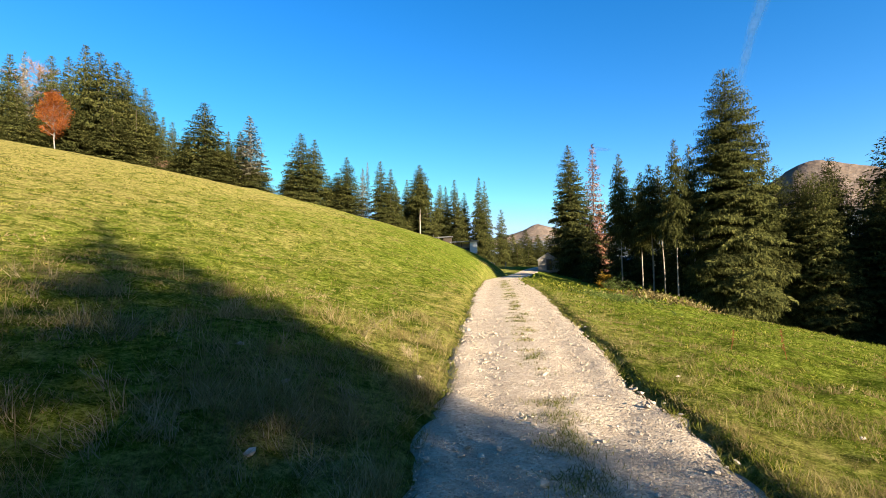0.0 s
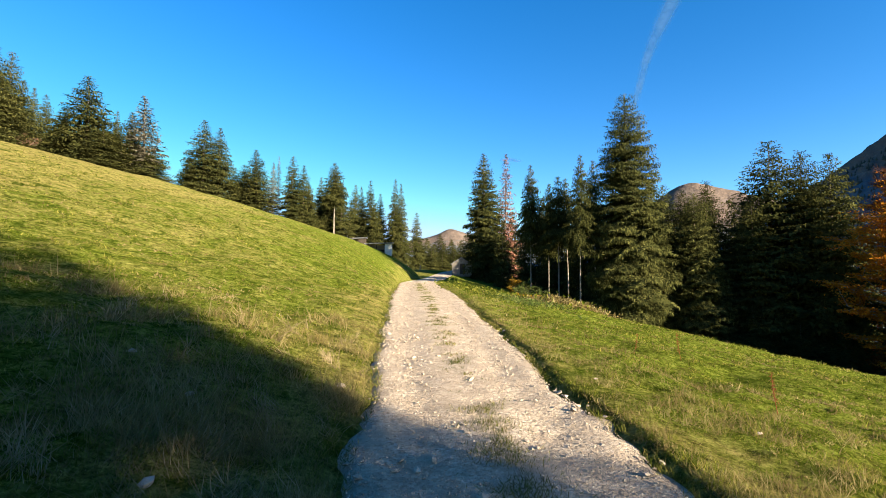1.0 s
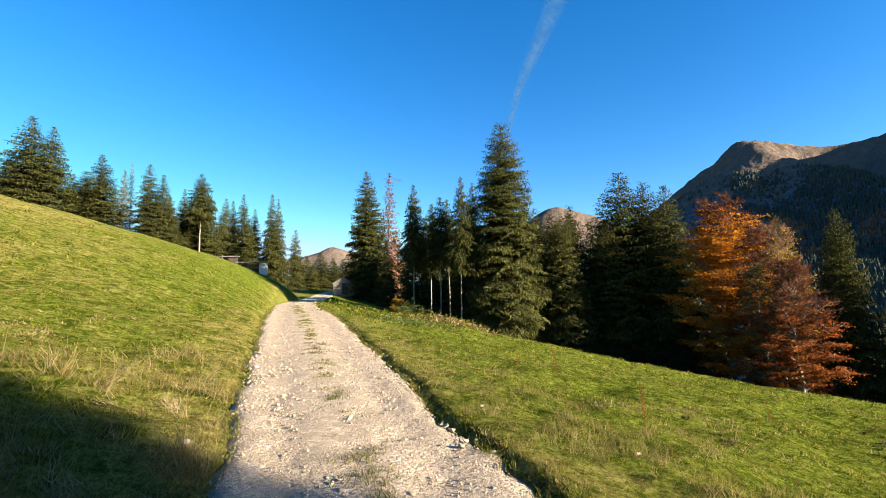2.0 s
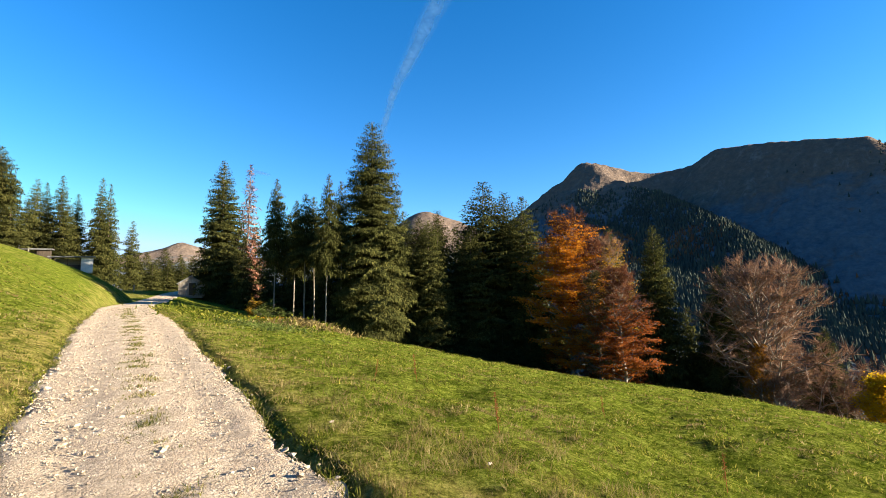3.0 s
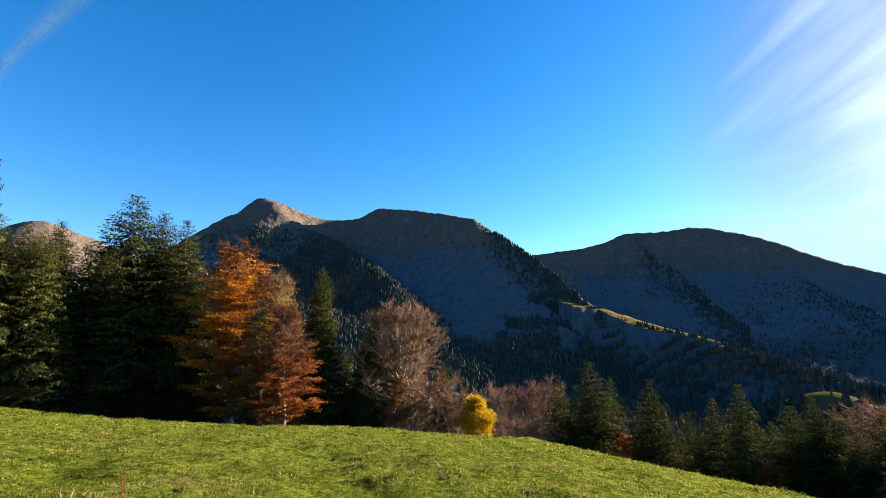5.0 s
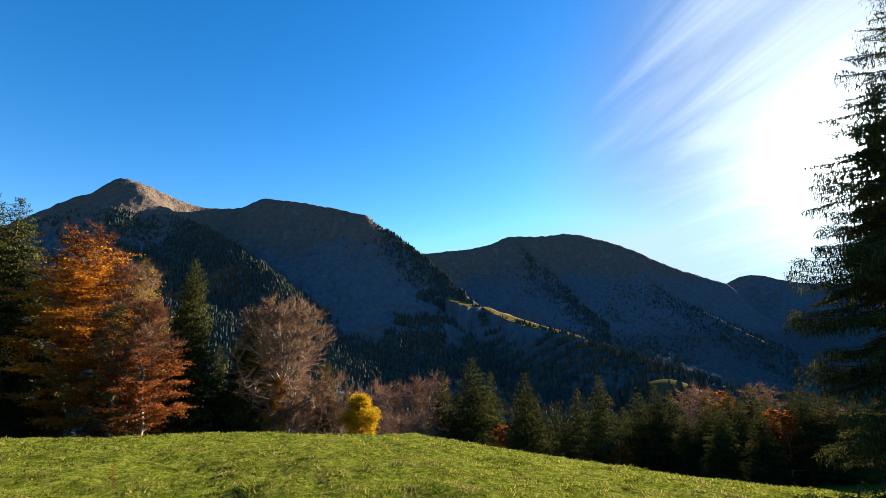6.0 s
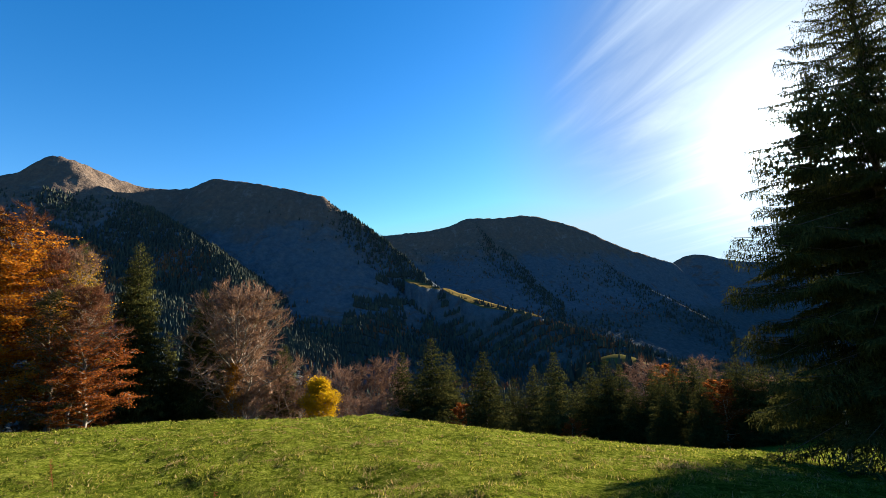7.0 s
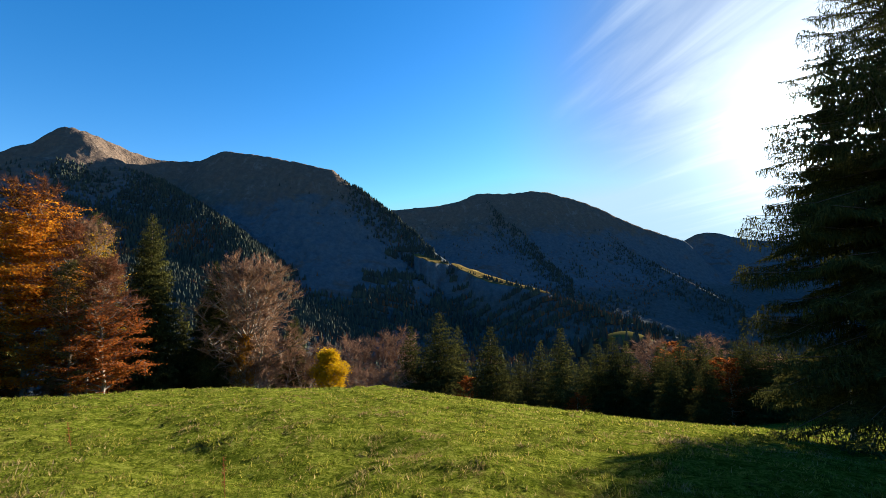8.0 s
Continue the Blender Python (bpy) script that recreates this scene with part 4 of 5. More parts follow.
beech_a = broadleaf(41, 20, 5.6, LEAF_ORANGE, BARK_GREY, leaf=0.21, dense=1.7, low=0.08, limbs=84, full=0.27, rise=0.75, flat=0.16, bare_top=0.90, top=TWIG_RED, lean=0.02)
stand([beech_a], 20, ORANGE, "autumn trees at the meadow edge", "orange autumn beech with layered leaves and a bare reddish top", "beech", 1.0, 21)
beech_e = broadleaf(57, 20, 5.4, LEAF_RUST, BARK_GREY, leaf=0.24, dense=1.1, low=0.10, limbs=60, full=0.36, rise=0.8, flat=0.18, bare_top=0.62, top=TWIG_RED, lean=0.02)
stand([beech_e], 20, ORANGE_BACK, "autumn trees at the meadow edge", "thinning rust-red beech behind the orange one", "beech", 1.0, 21)
beech_b = broadleaf(42, 17, 4.6, LEAF_GOLD, BARK_GREY, leaf=0.20, dense=0.5, low=0.30, limbs=34, full=0.40, rise=0.9, flat=0.25, bare_top=0.93, top=TWIG_BROWN)
stand([beech_b], 17, GOLD, "autumn trees at the meadow edge", "half-bare beech with gold leaves", "beech", 0.9, 22)
young = broadleaf(58, 8, 3.4, LEAF_AMBER, BARK_GREY, leaf=0.20, dense=0.8, low=0.10, limbs=22, full=0.45, rise=0.7, flat=0.2)
stand([young], 8, LOWGOLD, "autumn trees at the meadow edge", "young beech with amber leaves", "beech", 0.9, 22)
ivy = broadleaf(59, 13, 3.4, LEAF_OLIVE, BARK_SPRUCE, leaf=0.18, dense=0.5, low=0.06, limbs=40, full=0.50, rise=0.6, flat=0.35, lean=0.02, name="sallow_tree")
stand([ivy], 13, OLIVE, "autumn trees at the meadow edge", "slim olive-green sallow with thin foliage", "sallow", 0.9, 22)
beech_c = broadleaf(43, 15, 5.0, LEAF_RUST, BARK_GREY, leaf=0.20, dense=1.6, low=0.05, limbs=66, full=0.36, rise=0.75, flat=0.20, bare_top=0.60, top=TWIG_RED, lean=0.03, thick=1.1)
stand([beech_c], 15, BIRCH, "autumn trees at the meadow edge", "rust-red autumn tree with a pale trunk", "beech", 1.0, 23)
bare_a = broadleaf(44, 15, 6.5, TWIG_BROWN, BARK_GREY, dense=1.25, low=0.14, limbs=66, twigs=0.55, full=0.28, rise=0.75, round_top=0.5, flat=0.6, name="bare_tree", thick=1.5)
stand([bare_a], 15, BARE, "autumn trees at the meadow edge", "large bare brown beech with fine twigs", "beech", 1.0, 24)
bare_b = broadleaf(54, 15, 6.4, TWIG_BROWN, BARK_GREY, dense=0.8, low=0.14, limbs=24, twigs=0.95, full=0.36, rise=0.75, name="bare_tree")
beech_d = broadleaf(53, 15, 5.2, LEAF_RUST, BARK_PALE, leaf=0.42, dense=0.6, low=0.07, limbs=24, full=0.42, rise=0.6)
shrub = broadleaf(45, 8, 4.2, TWIG_BROWN, BARK_GREY, dense=0.62, low=0.05, limbs=26, twigs=0.8, stems=4, full=0.45, lean=0.12, name="bare_shrub")
stand([shrub], 8, BRUSH, "bare shrubs below the meadow", "bare brown shrub with many stems", "shrub", 1.1, 25)
stand([shrub], 8, VBRUSH, "bare shrubs below the meadow", "bare brown shrub among dark spruces", "shrub", 1.1, 26)
stand([bare_b], 15, VBARE, "bare trees in the valley", "bare grey-brown tree in the valley", "tree", 0.85, 27)
maple = broadleaf(46, 7.5, 3.2, LEAF_YELLOW, BARK_GREY, leaf=0.20, dense=1.3, low=0.06, limbs=42, round_top=0.7, flat=0.7, name="maple_tree")
stand([maple], 7.5, YELLOW, "autumn trees at the meadow edge", "small rounded maple with bright yellow leaves", "maple", 1.0, 28)
rowan = broadleaf(47, 11, 3.6, LEAF_RUST, BARK_GREY, leaf=0.20, dense=1.1, low=0.34, limbs=34, full=0.4, rise=1.1, round_top=0.8, flat=0.6, name="rowan_tree")
stand([rowan], 11, ROWAN, "trees on the hill crest", "reddish half-bare rowan in front of spruces", "rowan", 1.0, 29)
stand([bare_b], 15, PINK, "trees on the hill crest", "bare pinkish tree behind spruces", "tree", 0.9, 30)
stand([shrub], 8, THICKET, "trees on the hill crest", "brown bare thicket under spruces", "shrub", 1.3, 31)
stand([beech_d], 15, VRED, "autumn shrubs below the meadow", "small rust-red autumn shrub", "shrub", 1.1, 32)
stand([bare_b, beech_d, shrub], 15, FAUT, "far edge of the woods", "far autumn tree with rust-red crown", "tree", 1.1, 33)
stand([beech_d, shrub], 13, UNDER, "undergrowth in the dark wood", "rust-leaved young tree under the spruces", "tree", 1.1, 36)
snag = spruce(51, 20, 2.8, sparse=0.25, ragged=0.4, leaves=NEEDLES_GREY, bark=BARK_PALE, twig=0.5, clear=0.12, step=0.5, slim=0.5)
stand([snag], 20, GREY, "trees on the hill crest", "dead grey spruce without needles", "dead tree", 1.0, 34)
rusty = spruce(52, 20, 3.4, sparse=0.12, ragged=0.45, leaves=NEEDLES_DRY, twig=0.45, step=0.5, slim=0.8, full=0.8, hanging=0.3)
stand([rusty], 20, RED, "spruces beside the road", "dead spruce with reddish dry twigs", "dead tree", 1.1, 35)
near_spruce = spruce(61, 17.3, 4.55, clear=0.085, twig=0.155, step=0.37, per=9, droop=0.62, full=1.0, skirt=0.64, ragged=0.20, wood=True, fan=0.30, slim=0.55, open_top=0.30, comb=2.0, hanging=0.55, wild=0.32)
near_spruce.matrix_basis = Matrix.LocRotScale((11.48, -13.22, float(ground_z(11.48, -13.22)) - 0.1), None, (1, 1, 1))
tagged(near_spruce, "tall spruce against the sun, boughs hanging to the grass", "spruce")
stand([BIG_ONE], 20, [(10.2, -18.6, 19.0, 0.80)], "spruces behind the viewpoint", "tall spruce that shades the road verge", "spruce", 1.0, 37)
# added out of sight: its high crown shades the road, its bare stem spares the meadow
stand([TALL[1]], 20, [(23.4, -25.1, 23.5, 0.62)], "spruces behind the viewpoint", "slender bare-stemmed spruce added unseen behind the near one to shade the road", "spruce", 1.0, 38)
bush = broadleaf(55, 2.0, 1.3, LEAF_GOLD, BARK_SPRUCE, thick=0.35, leaf=0.16, dense=0.5, low=0.05, limbs=10, stems=3, full=0.4, lean=0.15, name="bush")
bush_b = broadleaf(56, 2.0, 1.4, HERB, BARK_SPRUCE, thick=0.35, leaf=0.16, dense=0.5, low=0.05, limbs=10, stems=3, full=0.4, lean=0.15, name="bush")
stand([bush, bush_b, bush_b], 2.0, BANK, "undergrowth on the bank", "low bush under the bare trunks", "bush", 1.3, 39)
for ob in (bush, bush_b, young, ivy, beech_e, beech_a, beech_b, beech_c, beech_d, bare_a, bare_b, shrub, maple, rowan, snag, rusty):
    drop_model(ob)

for ob in [BIG_ONE] + FULL + FAR + LOW + TALL + PALE:
    drop_model(ob)


# ---- grass ----
def scatter(rng, n, r0, r1, a0, a1, centre=(0.6, 1.2)):
    """Places round the viewpoint, thinning out evenly with distance."""
    r = r0 * np.exp(rng.random(n) * math.log(r1 / r0))
    a = np.radians(rng.uniform(a0, a1, n))
    return centre[0] + r * np.sin(a), centre[1] + r * np.cos(a), r


def off_road(x, y):
    return np.abs(x - road_x(y)) - road_half(y)


def blades(name, rng, x, y, r, tall, material, label, lean=0.45, slim=1.0):
    """One sheet of grass: each blade slim and pointed."""
    n = len(x)
    base = np.stack([x, y, turf_z(x, y) - 0.015], 1)
    way = np.stack([rng.normal(0, lean, n), rng.normal(0, lean, n), np.ones(n)], 1)
    length = tall * rng.uniform(0.55, 1.35, n)
    width = np.clip(0.0019 * r, 0.006, 0.045) * rng.uniform(0.7, 1.4, n) * slim
    verts, faces = fronds(base, way, length, width, rng.normal(0, 1, (n, 3)) * [1, 1, 0.2])
    return tagged(new(name, mesh_np(name, verts, faces, material)), label, "grass", kind="stuff")


rng = np.random.default_rng(5)
# tussocks: each a handful of short blades leaning outwards
cx, cy, cr = scatter(rng, 62000, 2.0, 46, -80, 172)
keep = (off_road(cx, cy) > -0.06 + 0.20 * rng.random(len(cx)) ** 0.6) & ~wooded(cx, cy)
cx, cy, cr = cx[keep], cy[keep], cr[keep]
patch = relief(cx, cy, 2.6, 3, 12.0) + 0.5 * relief(cx, cy, 0.5, 2, 15.0)
dry = patch + 0.30 * rng.normal(size=len(cx)) > np.where(cx < road_x(cy), 0.20, 0.42 - 0.55 * np.exp(-np.maximum(off_road(cx, cy), 0) / 1.3))
i = np.repeat(np.arange(len(cx)), rng.poisson(10, len(cx)))
spread = (0.030 + 0.0045 * cr)[i]
ox, oy = rng.normal(0, 1, len(i)), rng.normal(0, 1, len(i))
x, y, r = cx[i] + ox * spread, cy[i] + oy * spread, cr[i]
tall = ((0.046 + 0.0012 * cr) * rng.uniform(0.5, 1.5, len(cx)) * (1 + 0.6 * relief(cx, cy, 0.9, 2, 18.0)))[i]
dry = dry[i] ^ (rng.random(len(i)) < 0.10)
keep = (off_road(x, y) > -0.16) & ~(dry & (rng.random(len(i)) < 0.6 * smooth(9.0, 20.0, r)))
for group, material, label in ((keep & ~dry, GRASS, "short green pasture grass in tussocks"), (keep & dry, STRAW, "dry yellow tussocks among the pasture grass")):
    blades("grass", rng, x[group], y[group], r[group], tall[group], material, label, 0.95, 1.35)

# long bleached grass on the uphill verge and in tufts along the lower verge
x, y, r = scatter(rng, 150000, 1.6, 11, -88, 30)
side = off_road(x, y)
keep = (side > 0.05) & (x < road_x(y)) & (relief(x, y, 1.3, 3, 22.0) + 0.25 * rng.normal(size=len(x)) > 0.15 + 0.03 * r)
x, y, r = x[keep], y[keep], r[keep]
blades("tall_grass", rng, x, y, r, 0.30 * (1 + 0.8 * np.clip(relief(x, y, 0.6, 2, 25.0), -0.4, 1)) , STRAW, "long bleached grass on the uphill verge", 0.75, 0.75)
# lone dry stalks standing out of the verge
cx, cy, cr = scatter(rng, 420, 1.6, 10, -92, 24)
keep = (off_road(cx, cy) > 0.15) & (cx < road_x(cy)) & (relief(cx, cy, 1.1, 2, 34.0) > -0.1)
cx, cy, cr = cx[keep], cy[keep], cr[keep]
lean_x, lean_y = rng.normal(0, 0.45, len(cx)), rng.normal(0, 0.45, len(cx))
i = np.repeat(np.arange(len(cx)), rng.poisson(13, len(cx)))
n = len(i)
x, y = cx[i] + rng.normal(0, 0.045, n), cy[i] + rng.normal(0, 0.045, n)
way = np.stack([lean_x[i] + rng.normal(0, 0.28, n), lean_y[i] + rng.normal(0, 0.28, n), np.ones(n)], 1)
base = np.stack([x, y, turf_z(x, y) - 0.02], 1)
low = 0.17 * rng.uniform(0.6, 1.3, n)
wide = np.clip(0.0016 * cr[i], 0.005, 0.012)
knee = base + unit(way) * low[:, None]
v1, f1 = fronds(base, way, low * 1.1, wide * 1.3, rng.normal(0, 1, (n, 3)) * [1, 1, 0.2])
v2, f2 = fronds(knee, way + rng.normal(0, 0.35, (n, 3)) * [1, 1, 0.3] - [0, 0, 0.25], low * 0.95, wide, rng.normal(0, 1, (n, 3)) * [1, 1, 0.2])
tagged(new("tall_grass", mesh_np("tall_grass", np.concatenate([v1, v2]), np.concatenate([f1, f2 + len(v1)]), STALK)), "bleached bent stalks in tufts on the verge", "grass", kind="stuff")
x, y, r = scatter(rng, 40000, 2.0, 24, 5, 75)
side = off_road(x, y)
keep = (side > 0.25) & (side < 3.0) & (x > road_x(y)) & (relief(x, y, 0.9, 3, 28.0) - 0.12 * np.abs(side - 1.2) > 0.02)
x, y, r = x[keep], y[keep], r[keep]
blades("tall_grass", rng, x, y, r, np.full(len(x), 0.15), STRAW, "dry straw tufts along the lower verge", 0.65, 0.7)
# grass between and beside the wheel tracks
n = 36000
y = 1.5 + 40 * rng.random(n) ** 2.1
v = np.where(rng.random(n) < 0.72, rng.normal(0.04, 0.12, n), np.sign(rng.normal(size=n)) * (0.93 + 0.12 * rng.random(n)))
x = road_x(y) + v * road_half(y)
keep = relief(x, y, 0.55, 3, 31.0) + 0.15 * rng.normal(size=n) > np.where(np.abs(v) > 0.6, -0.05, np.where(y < 5.5, -0.25, 0.22))
x, y = x[keep], y[keep]
n = len(x)
base = np.stack([x, y, road_z(y) + 0.0], 1)
way = np.stack([rng.normal(0, 0.7, n), rng.normal(0, 0.7, n), np.ones(n)], 1)
size = np.where(y < 5.5, 0.075, 0.06) * rng.uniform(0.5, 1.4, n)
verts, faces = kites(base, way, size, np.clip(0.0016 * y, 0.006, 0.03), rng.normal(0, 1, (n, 3)))
half = len(faces) // 3
tagged(new("grass", mesh_np("grass", verts, faces[:-half], GRASS)), "sparse grass growing along the middle of the road", "grass", kind="stuff")
tagged(new("grass", mesh_np("grass", verts, faces[-half:], STRAW)), "dry blades along the middle of the road", "grass", kind="stuff")


# ---- stones ----
def pebble(seed, squash=0.6):
    """A worn stone: a facetted ball, bent and flattened."""
    rng = np.random.default_rng(seed)
    bm = bmesh.new()
    bmesh.ops.create_icosphere(bm, subdivisions=1, radius=1.0)
    for v in bm.verts:
        v.co *= 1 + 0.22 * rng.normal()
        v.co.z *= squash
        v.co.x *= 1.25
    return bm_mesh("stone", bm, STONE)


PEBBLES = [pebble(70 + k, 0.45 + 0.07 * k) for k in range(6)]
rng = np.random.default_rng(8)
for k in range(300):
    y = 1.8 + 11.5 * rng.random() ** 1.4
    v = rng.uniform(-1.0, 1.0) if rng.random() < 0.6 else rng.choice([-0.95, -0.1, 0.05, 0.98]) + rng.normal(0, 0.07)
    x = float(road_x(y) + v * road_half(y))
    size = 0.012 + 0.032 * rng.random() ** 2.5 + (0.022 if rng.random() < 0.04 else 0)
    ob = new("stone", PEBBLES[k % 6])
    ob.matrix_basis = Matrix.LocRotScale((x, y, float(road_z(y)) + 0.012), Euler((rng.normal(0, 0.3), rng.normal(0, 0.3), rng.uniform(0, 6.28))), (size, size * rng.uniform(0.7, 1.1), size))
    ob.parent = road

n = 34000
y = 1.6 + 44 * rng.random(n) ** 2.2
v = np.where(rng.random(n) < 0.75, rng.uniform(-1, 1, n), rng.choice([-0.86, 0.0, 0.88], n) + rng.normal(0, 0.05, n))
v = np.clip(v, -0.95, 0.95)
x = road_x(y) + v * road_half(y)
keep = relief(x, y, 0.4, 3, 40.0) + 0.3 * rng.normal(size=n) > -0.15
x, y = x[keep], y[keep]
n = len(x)
size = np.clip(0.0012 * y, 0.0065, 0.013) * np.clip(np.exp(rng.normal(-0.05, 0.5, n)), 0.4, 3.0)
corner = np.array([[1, 0, 0], [0, 1, 0], [-1, 0, 0], [0, -1, 0], [0, 0, 0.7], [0, 0, -0.6]])
pts = corner[None] * size[:, None, None] * rng.uniform(0.6, 1.4, (n, 6, 1))
turn_z = rng.uniform(0, 6.28, n)
c, s = np.cos(turn_z)[:, None], np.sin(turn_z)[:, None]
pts = np.stack([pts[..., 0] * c - pts[..., 1] * s, pts[..., 0] * s + pts[..., 1] * c, pts[..., 2]], -1)
pts += np.stack([x, y, road_z(y) + 0.01], 1)[:, None]
tri = np.array([[0, 1, 4], [1, 2, 4], [2, 3, 4], [3, 0, 4], [1, 0, 5], [2, 1, 5], [3, 2, 5], [0, 3, 5]])
faces = (np.arange(n)[:, None, None] * 6 + tri).reshape(-1, 3)
tagged(new("gravel", mesh_np("gravel", pts.reshape(-1, 3), faces, CHIPS)), "loose limestone chips on the road", "gravel", kind="stuff")

for x, y, size in ((-1.75, 5.1, 0.045), (-1.5, 3.6, 0.05), (-2.6, 5.9, 0.04), (3.9, 4.4, 0.03), (3.3, 6.6, 0.03), (-0.36, 6.35, 0.06)):
    ob = new("field_stone", PEBBLES[int(size * 1000) % 6])
    ob.matrix_basis = Matrix.LocRotScale((x, y, float(turf_z(x, y)) + size * 0.25), Euler((0.2, 0.1, x)), (size, size, size * 1.1))
    tagged(ob, "pale limestone lying in the grass", "stone", "stones in the grass")


# ---- herbs ----
def dock_plant(seed, tall):
    """A withered dock: thin stalk with a rusty seed head."""
    rng = np.random.default_rng(seed)
    plant = new("dock_plant")
    verts, faces = tubes([((0, 0, -0.05), (0.02, 0.01, tall * 0.55), 0.006, 0.005), ((0.02, 0.01, tall * 0.55), (0.03, 0.03, tall), 0.005, 0.003)], 5)
    part("stalk", mesh_np("stalk", verts, faces, DOCK), plant)
    n = 160
    h = tall * (0.30 + 0.70 * rng.random(n))
    base = np.stack([0.02 + rng.normal(0, 0.015, n), 0.02 + rng.normal(0, 0.015, n), h], 1)
    size = rng.uniform(0.015, 0.032, n)
    verts, faces = kites(base, rng.normal(0, 1, (n, 3)) + [0, 0, 0.6], size, size * 0.6, rng.normal(0, 1, (n, 3)))
    part("seed_head", mesh_np("seed_head", verts, faces, DOCK), plant)
    return plant


dock = dock_plant(90, 0.62)
for x, y, k in ((7.0, 9.5, 1.0), (5.4, 5.6, 0.95), (6.1, 9.9, 0.8), (9.0, 6.0, 0.7), (6.6, 3.1, 0.7)):
    m = Matrix.LocRotScale((x, y, float(turf_z(x, y))), Euler((0.1, 0.12, x * 3)), (k, k, k))
    tagged(copy_thing(dock, m), "withered rust-brown dock stalk in the pasture", "dock plant", "dock plants in the pasture")
drop_model(dock)


def leaf_patch(name, seed, cx, cy, rx, ry, n, size, material, tall, label, category):
    """Low plants crowded together: broad leaves at knee height."""
    rng = np.random.default_rng(seed)
    x, y = cx + rng.normal(0, rx, n), cy + rng.normal(0, ry, n)
    z = turf_z(x, y) + tall * rng.random(n)
    ln = size * rng.uniform(0.6, 1.4, n)
    verts, faces = kites(np.stack([x, y, z], 1), rng.normal(0, 1, (n, 3)) + [0, 0, 0.5], ln, ln * 0.55, rng.normal(0, 1, (n, 3)))
    return tagged(new(name, mesh_np(name, verts, faces, material)), label, category, kind="stuff")


leaf_patch("herbs", 91, 9.0, 25.0, 0.9, 2.2, 900, 0.15, HERB, 0.30, "pale green butterbur leaves beside the road", "herbs")
leaf_patch("herbs", 92, 14.2, 37.0, 0.9, 1.3, 350, 0.16, LEAF_GOLD, 0.6, "yellow autumn leaves under the spruces", "herbs")
leaf_patch("herbs", 93, 12.6, 27.0, 1.5, 0.9, 1600, 0.20, STRAW, 0.25, "straw-brown tussock on a small knoll", "herbs")
leaf_patch("herbs", 94, 11.0, 33.0, 2.2, 3.5, 2600, 0.22, GRASS, 0.5, "rank grass at the edge of the wood", "herbs")


# ---- huts ----
def gable_hut(x, y, z, turn):
    """A small weathered wooden hut with a gable roof."""
    hut = new("wooden_hut")
    w, l, h, top = 3.0, 4.2, 1.55, 0.95
    bm = bmesh.new()
    prof = [(-w / 2, 0), (w / 2, 0), (w / 2, h), (0, h + top), (-w / 2, h)]
    a = [bm.verts.new((px, -l / 2, pz - (0.5 if pz == 0 else 0))) for px, pz in prof]
    b = [bm.verts.new((px, l / 2, pz - (0.5 if pz == 0 else 0))) for px, pz in prof]
    bm.faces.new(a)
    bm.faces.new(b[::-1])
    for k in range(5):
        bm.faces.new((a[k], b[k], b[(k + 1) % 5], a[(k + 1) % 5]))
    bmesh.ops.recalc_face_normals(bm, faces=bm.faces)
    part("wall", bm_mesh("wall", bm, PLANK), hut)
    pitch = math.atan2(top, w / 2)
    for s in (-1, 1):
        run = w / 2 / math.cos(pitch) + 0.35
        t = pose(0, 0, 0, 0, math.degrees(pitch) * s, 0)
        mid = Vector((s * (w / 4 + 0.08), 0, h + top / 2 + 0.03))
        box_part("roof_plane", (run, l + 0.6, 0.09), mid, ROOFING, hut, "grey sheet roof", 0.01, t)
    for k in range(9):
        box_part("plank", (0.30, 0.03, h + 0.2 + (top * (1 - abs(k - 4) / 4.8))), (-w / 2 + 0.28 + k * 0.355, -l / 2 - 0.018, (h + 0.2 + top * (1 - abs(k - 4) / 4.8)) / 2 - 0.3), PLANK, hut)
    door = box_part("door", (0.85, 0.04, 1.7), (0.2, -l / 2 - 0.055, 0.75), DARK_WOOD, hut, "dark board door")
    box_part("door_handle", (0.05, 0.05, 0.16), (0.5, -l / 2 - 0.10, 0.8), ROOFING, door)
    hut.matrix_basis = pose(x, y, z, 0, 0, turn)
    return tagged(hut, "small weathered grey wooden hut with gable roof", "hut")


gable_hut(17.2, 75.2, float(ground_z(17.2, 75.2)) + 0.25, -14)


def lean_to(x, y, z, turn, long, paint):
    """A low field shed: white end wall, dark open front, flat sheet roof."""
    shed = new("field_shed")
    box_part("end_wall", (1.55, 2.6, 2.5), (0.0, 0, 0.95), paint, shed, "plain end wall", 0.03)
    box_part("back_wall", (long, 0.2, 2.2), (-long / 2 - 0.78, 1.2, 0.9), STONE, shed, "rough stone back wall", 0.02)
    box_part("front_wall", (long, 0.12, 1.3), (-long / 2 - 0.78, -0.9, 0.3), DARK_WOOD, shed, "dark boarded front", 0.02)
    box_part("roof", (long + 2.6, 3.6, 0.20), (-long / 2 - 0.2, 0, 2.27), ROOFING, shed, "flat grey sheet roof", 0.02, pose(0, 0, 0, 3, -2, 0))
    for k in range(3):
        box_part("post", (0.12, 0.12, 2.1), (-0.9 - k * long / 2.2, -1.25, 1.0), DARK_WOOD, shed)
    shed.matrix_basis = pose(x, y, z, 0, 0, turn)
    return shed


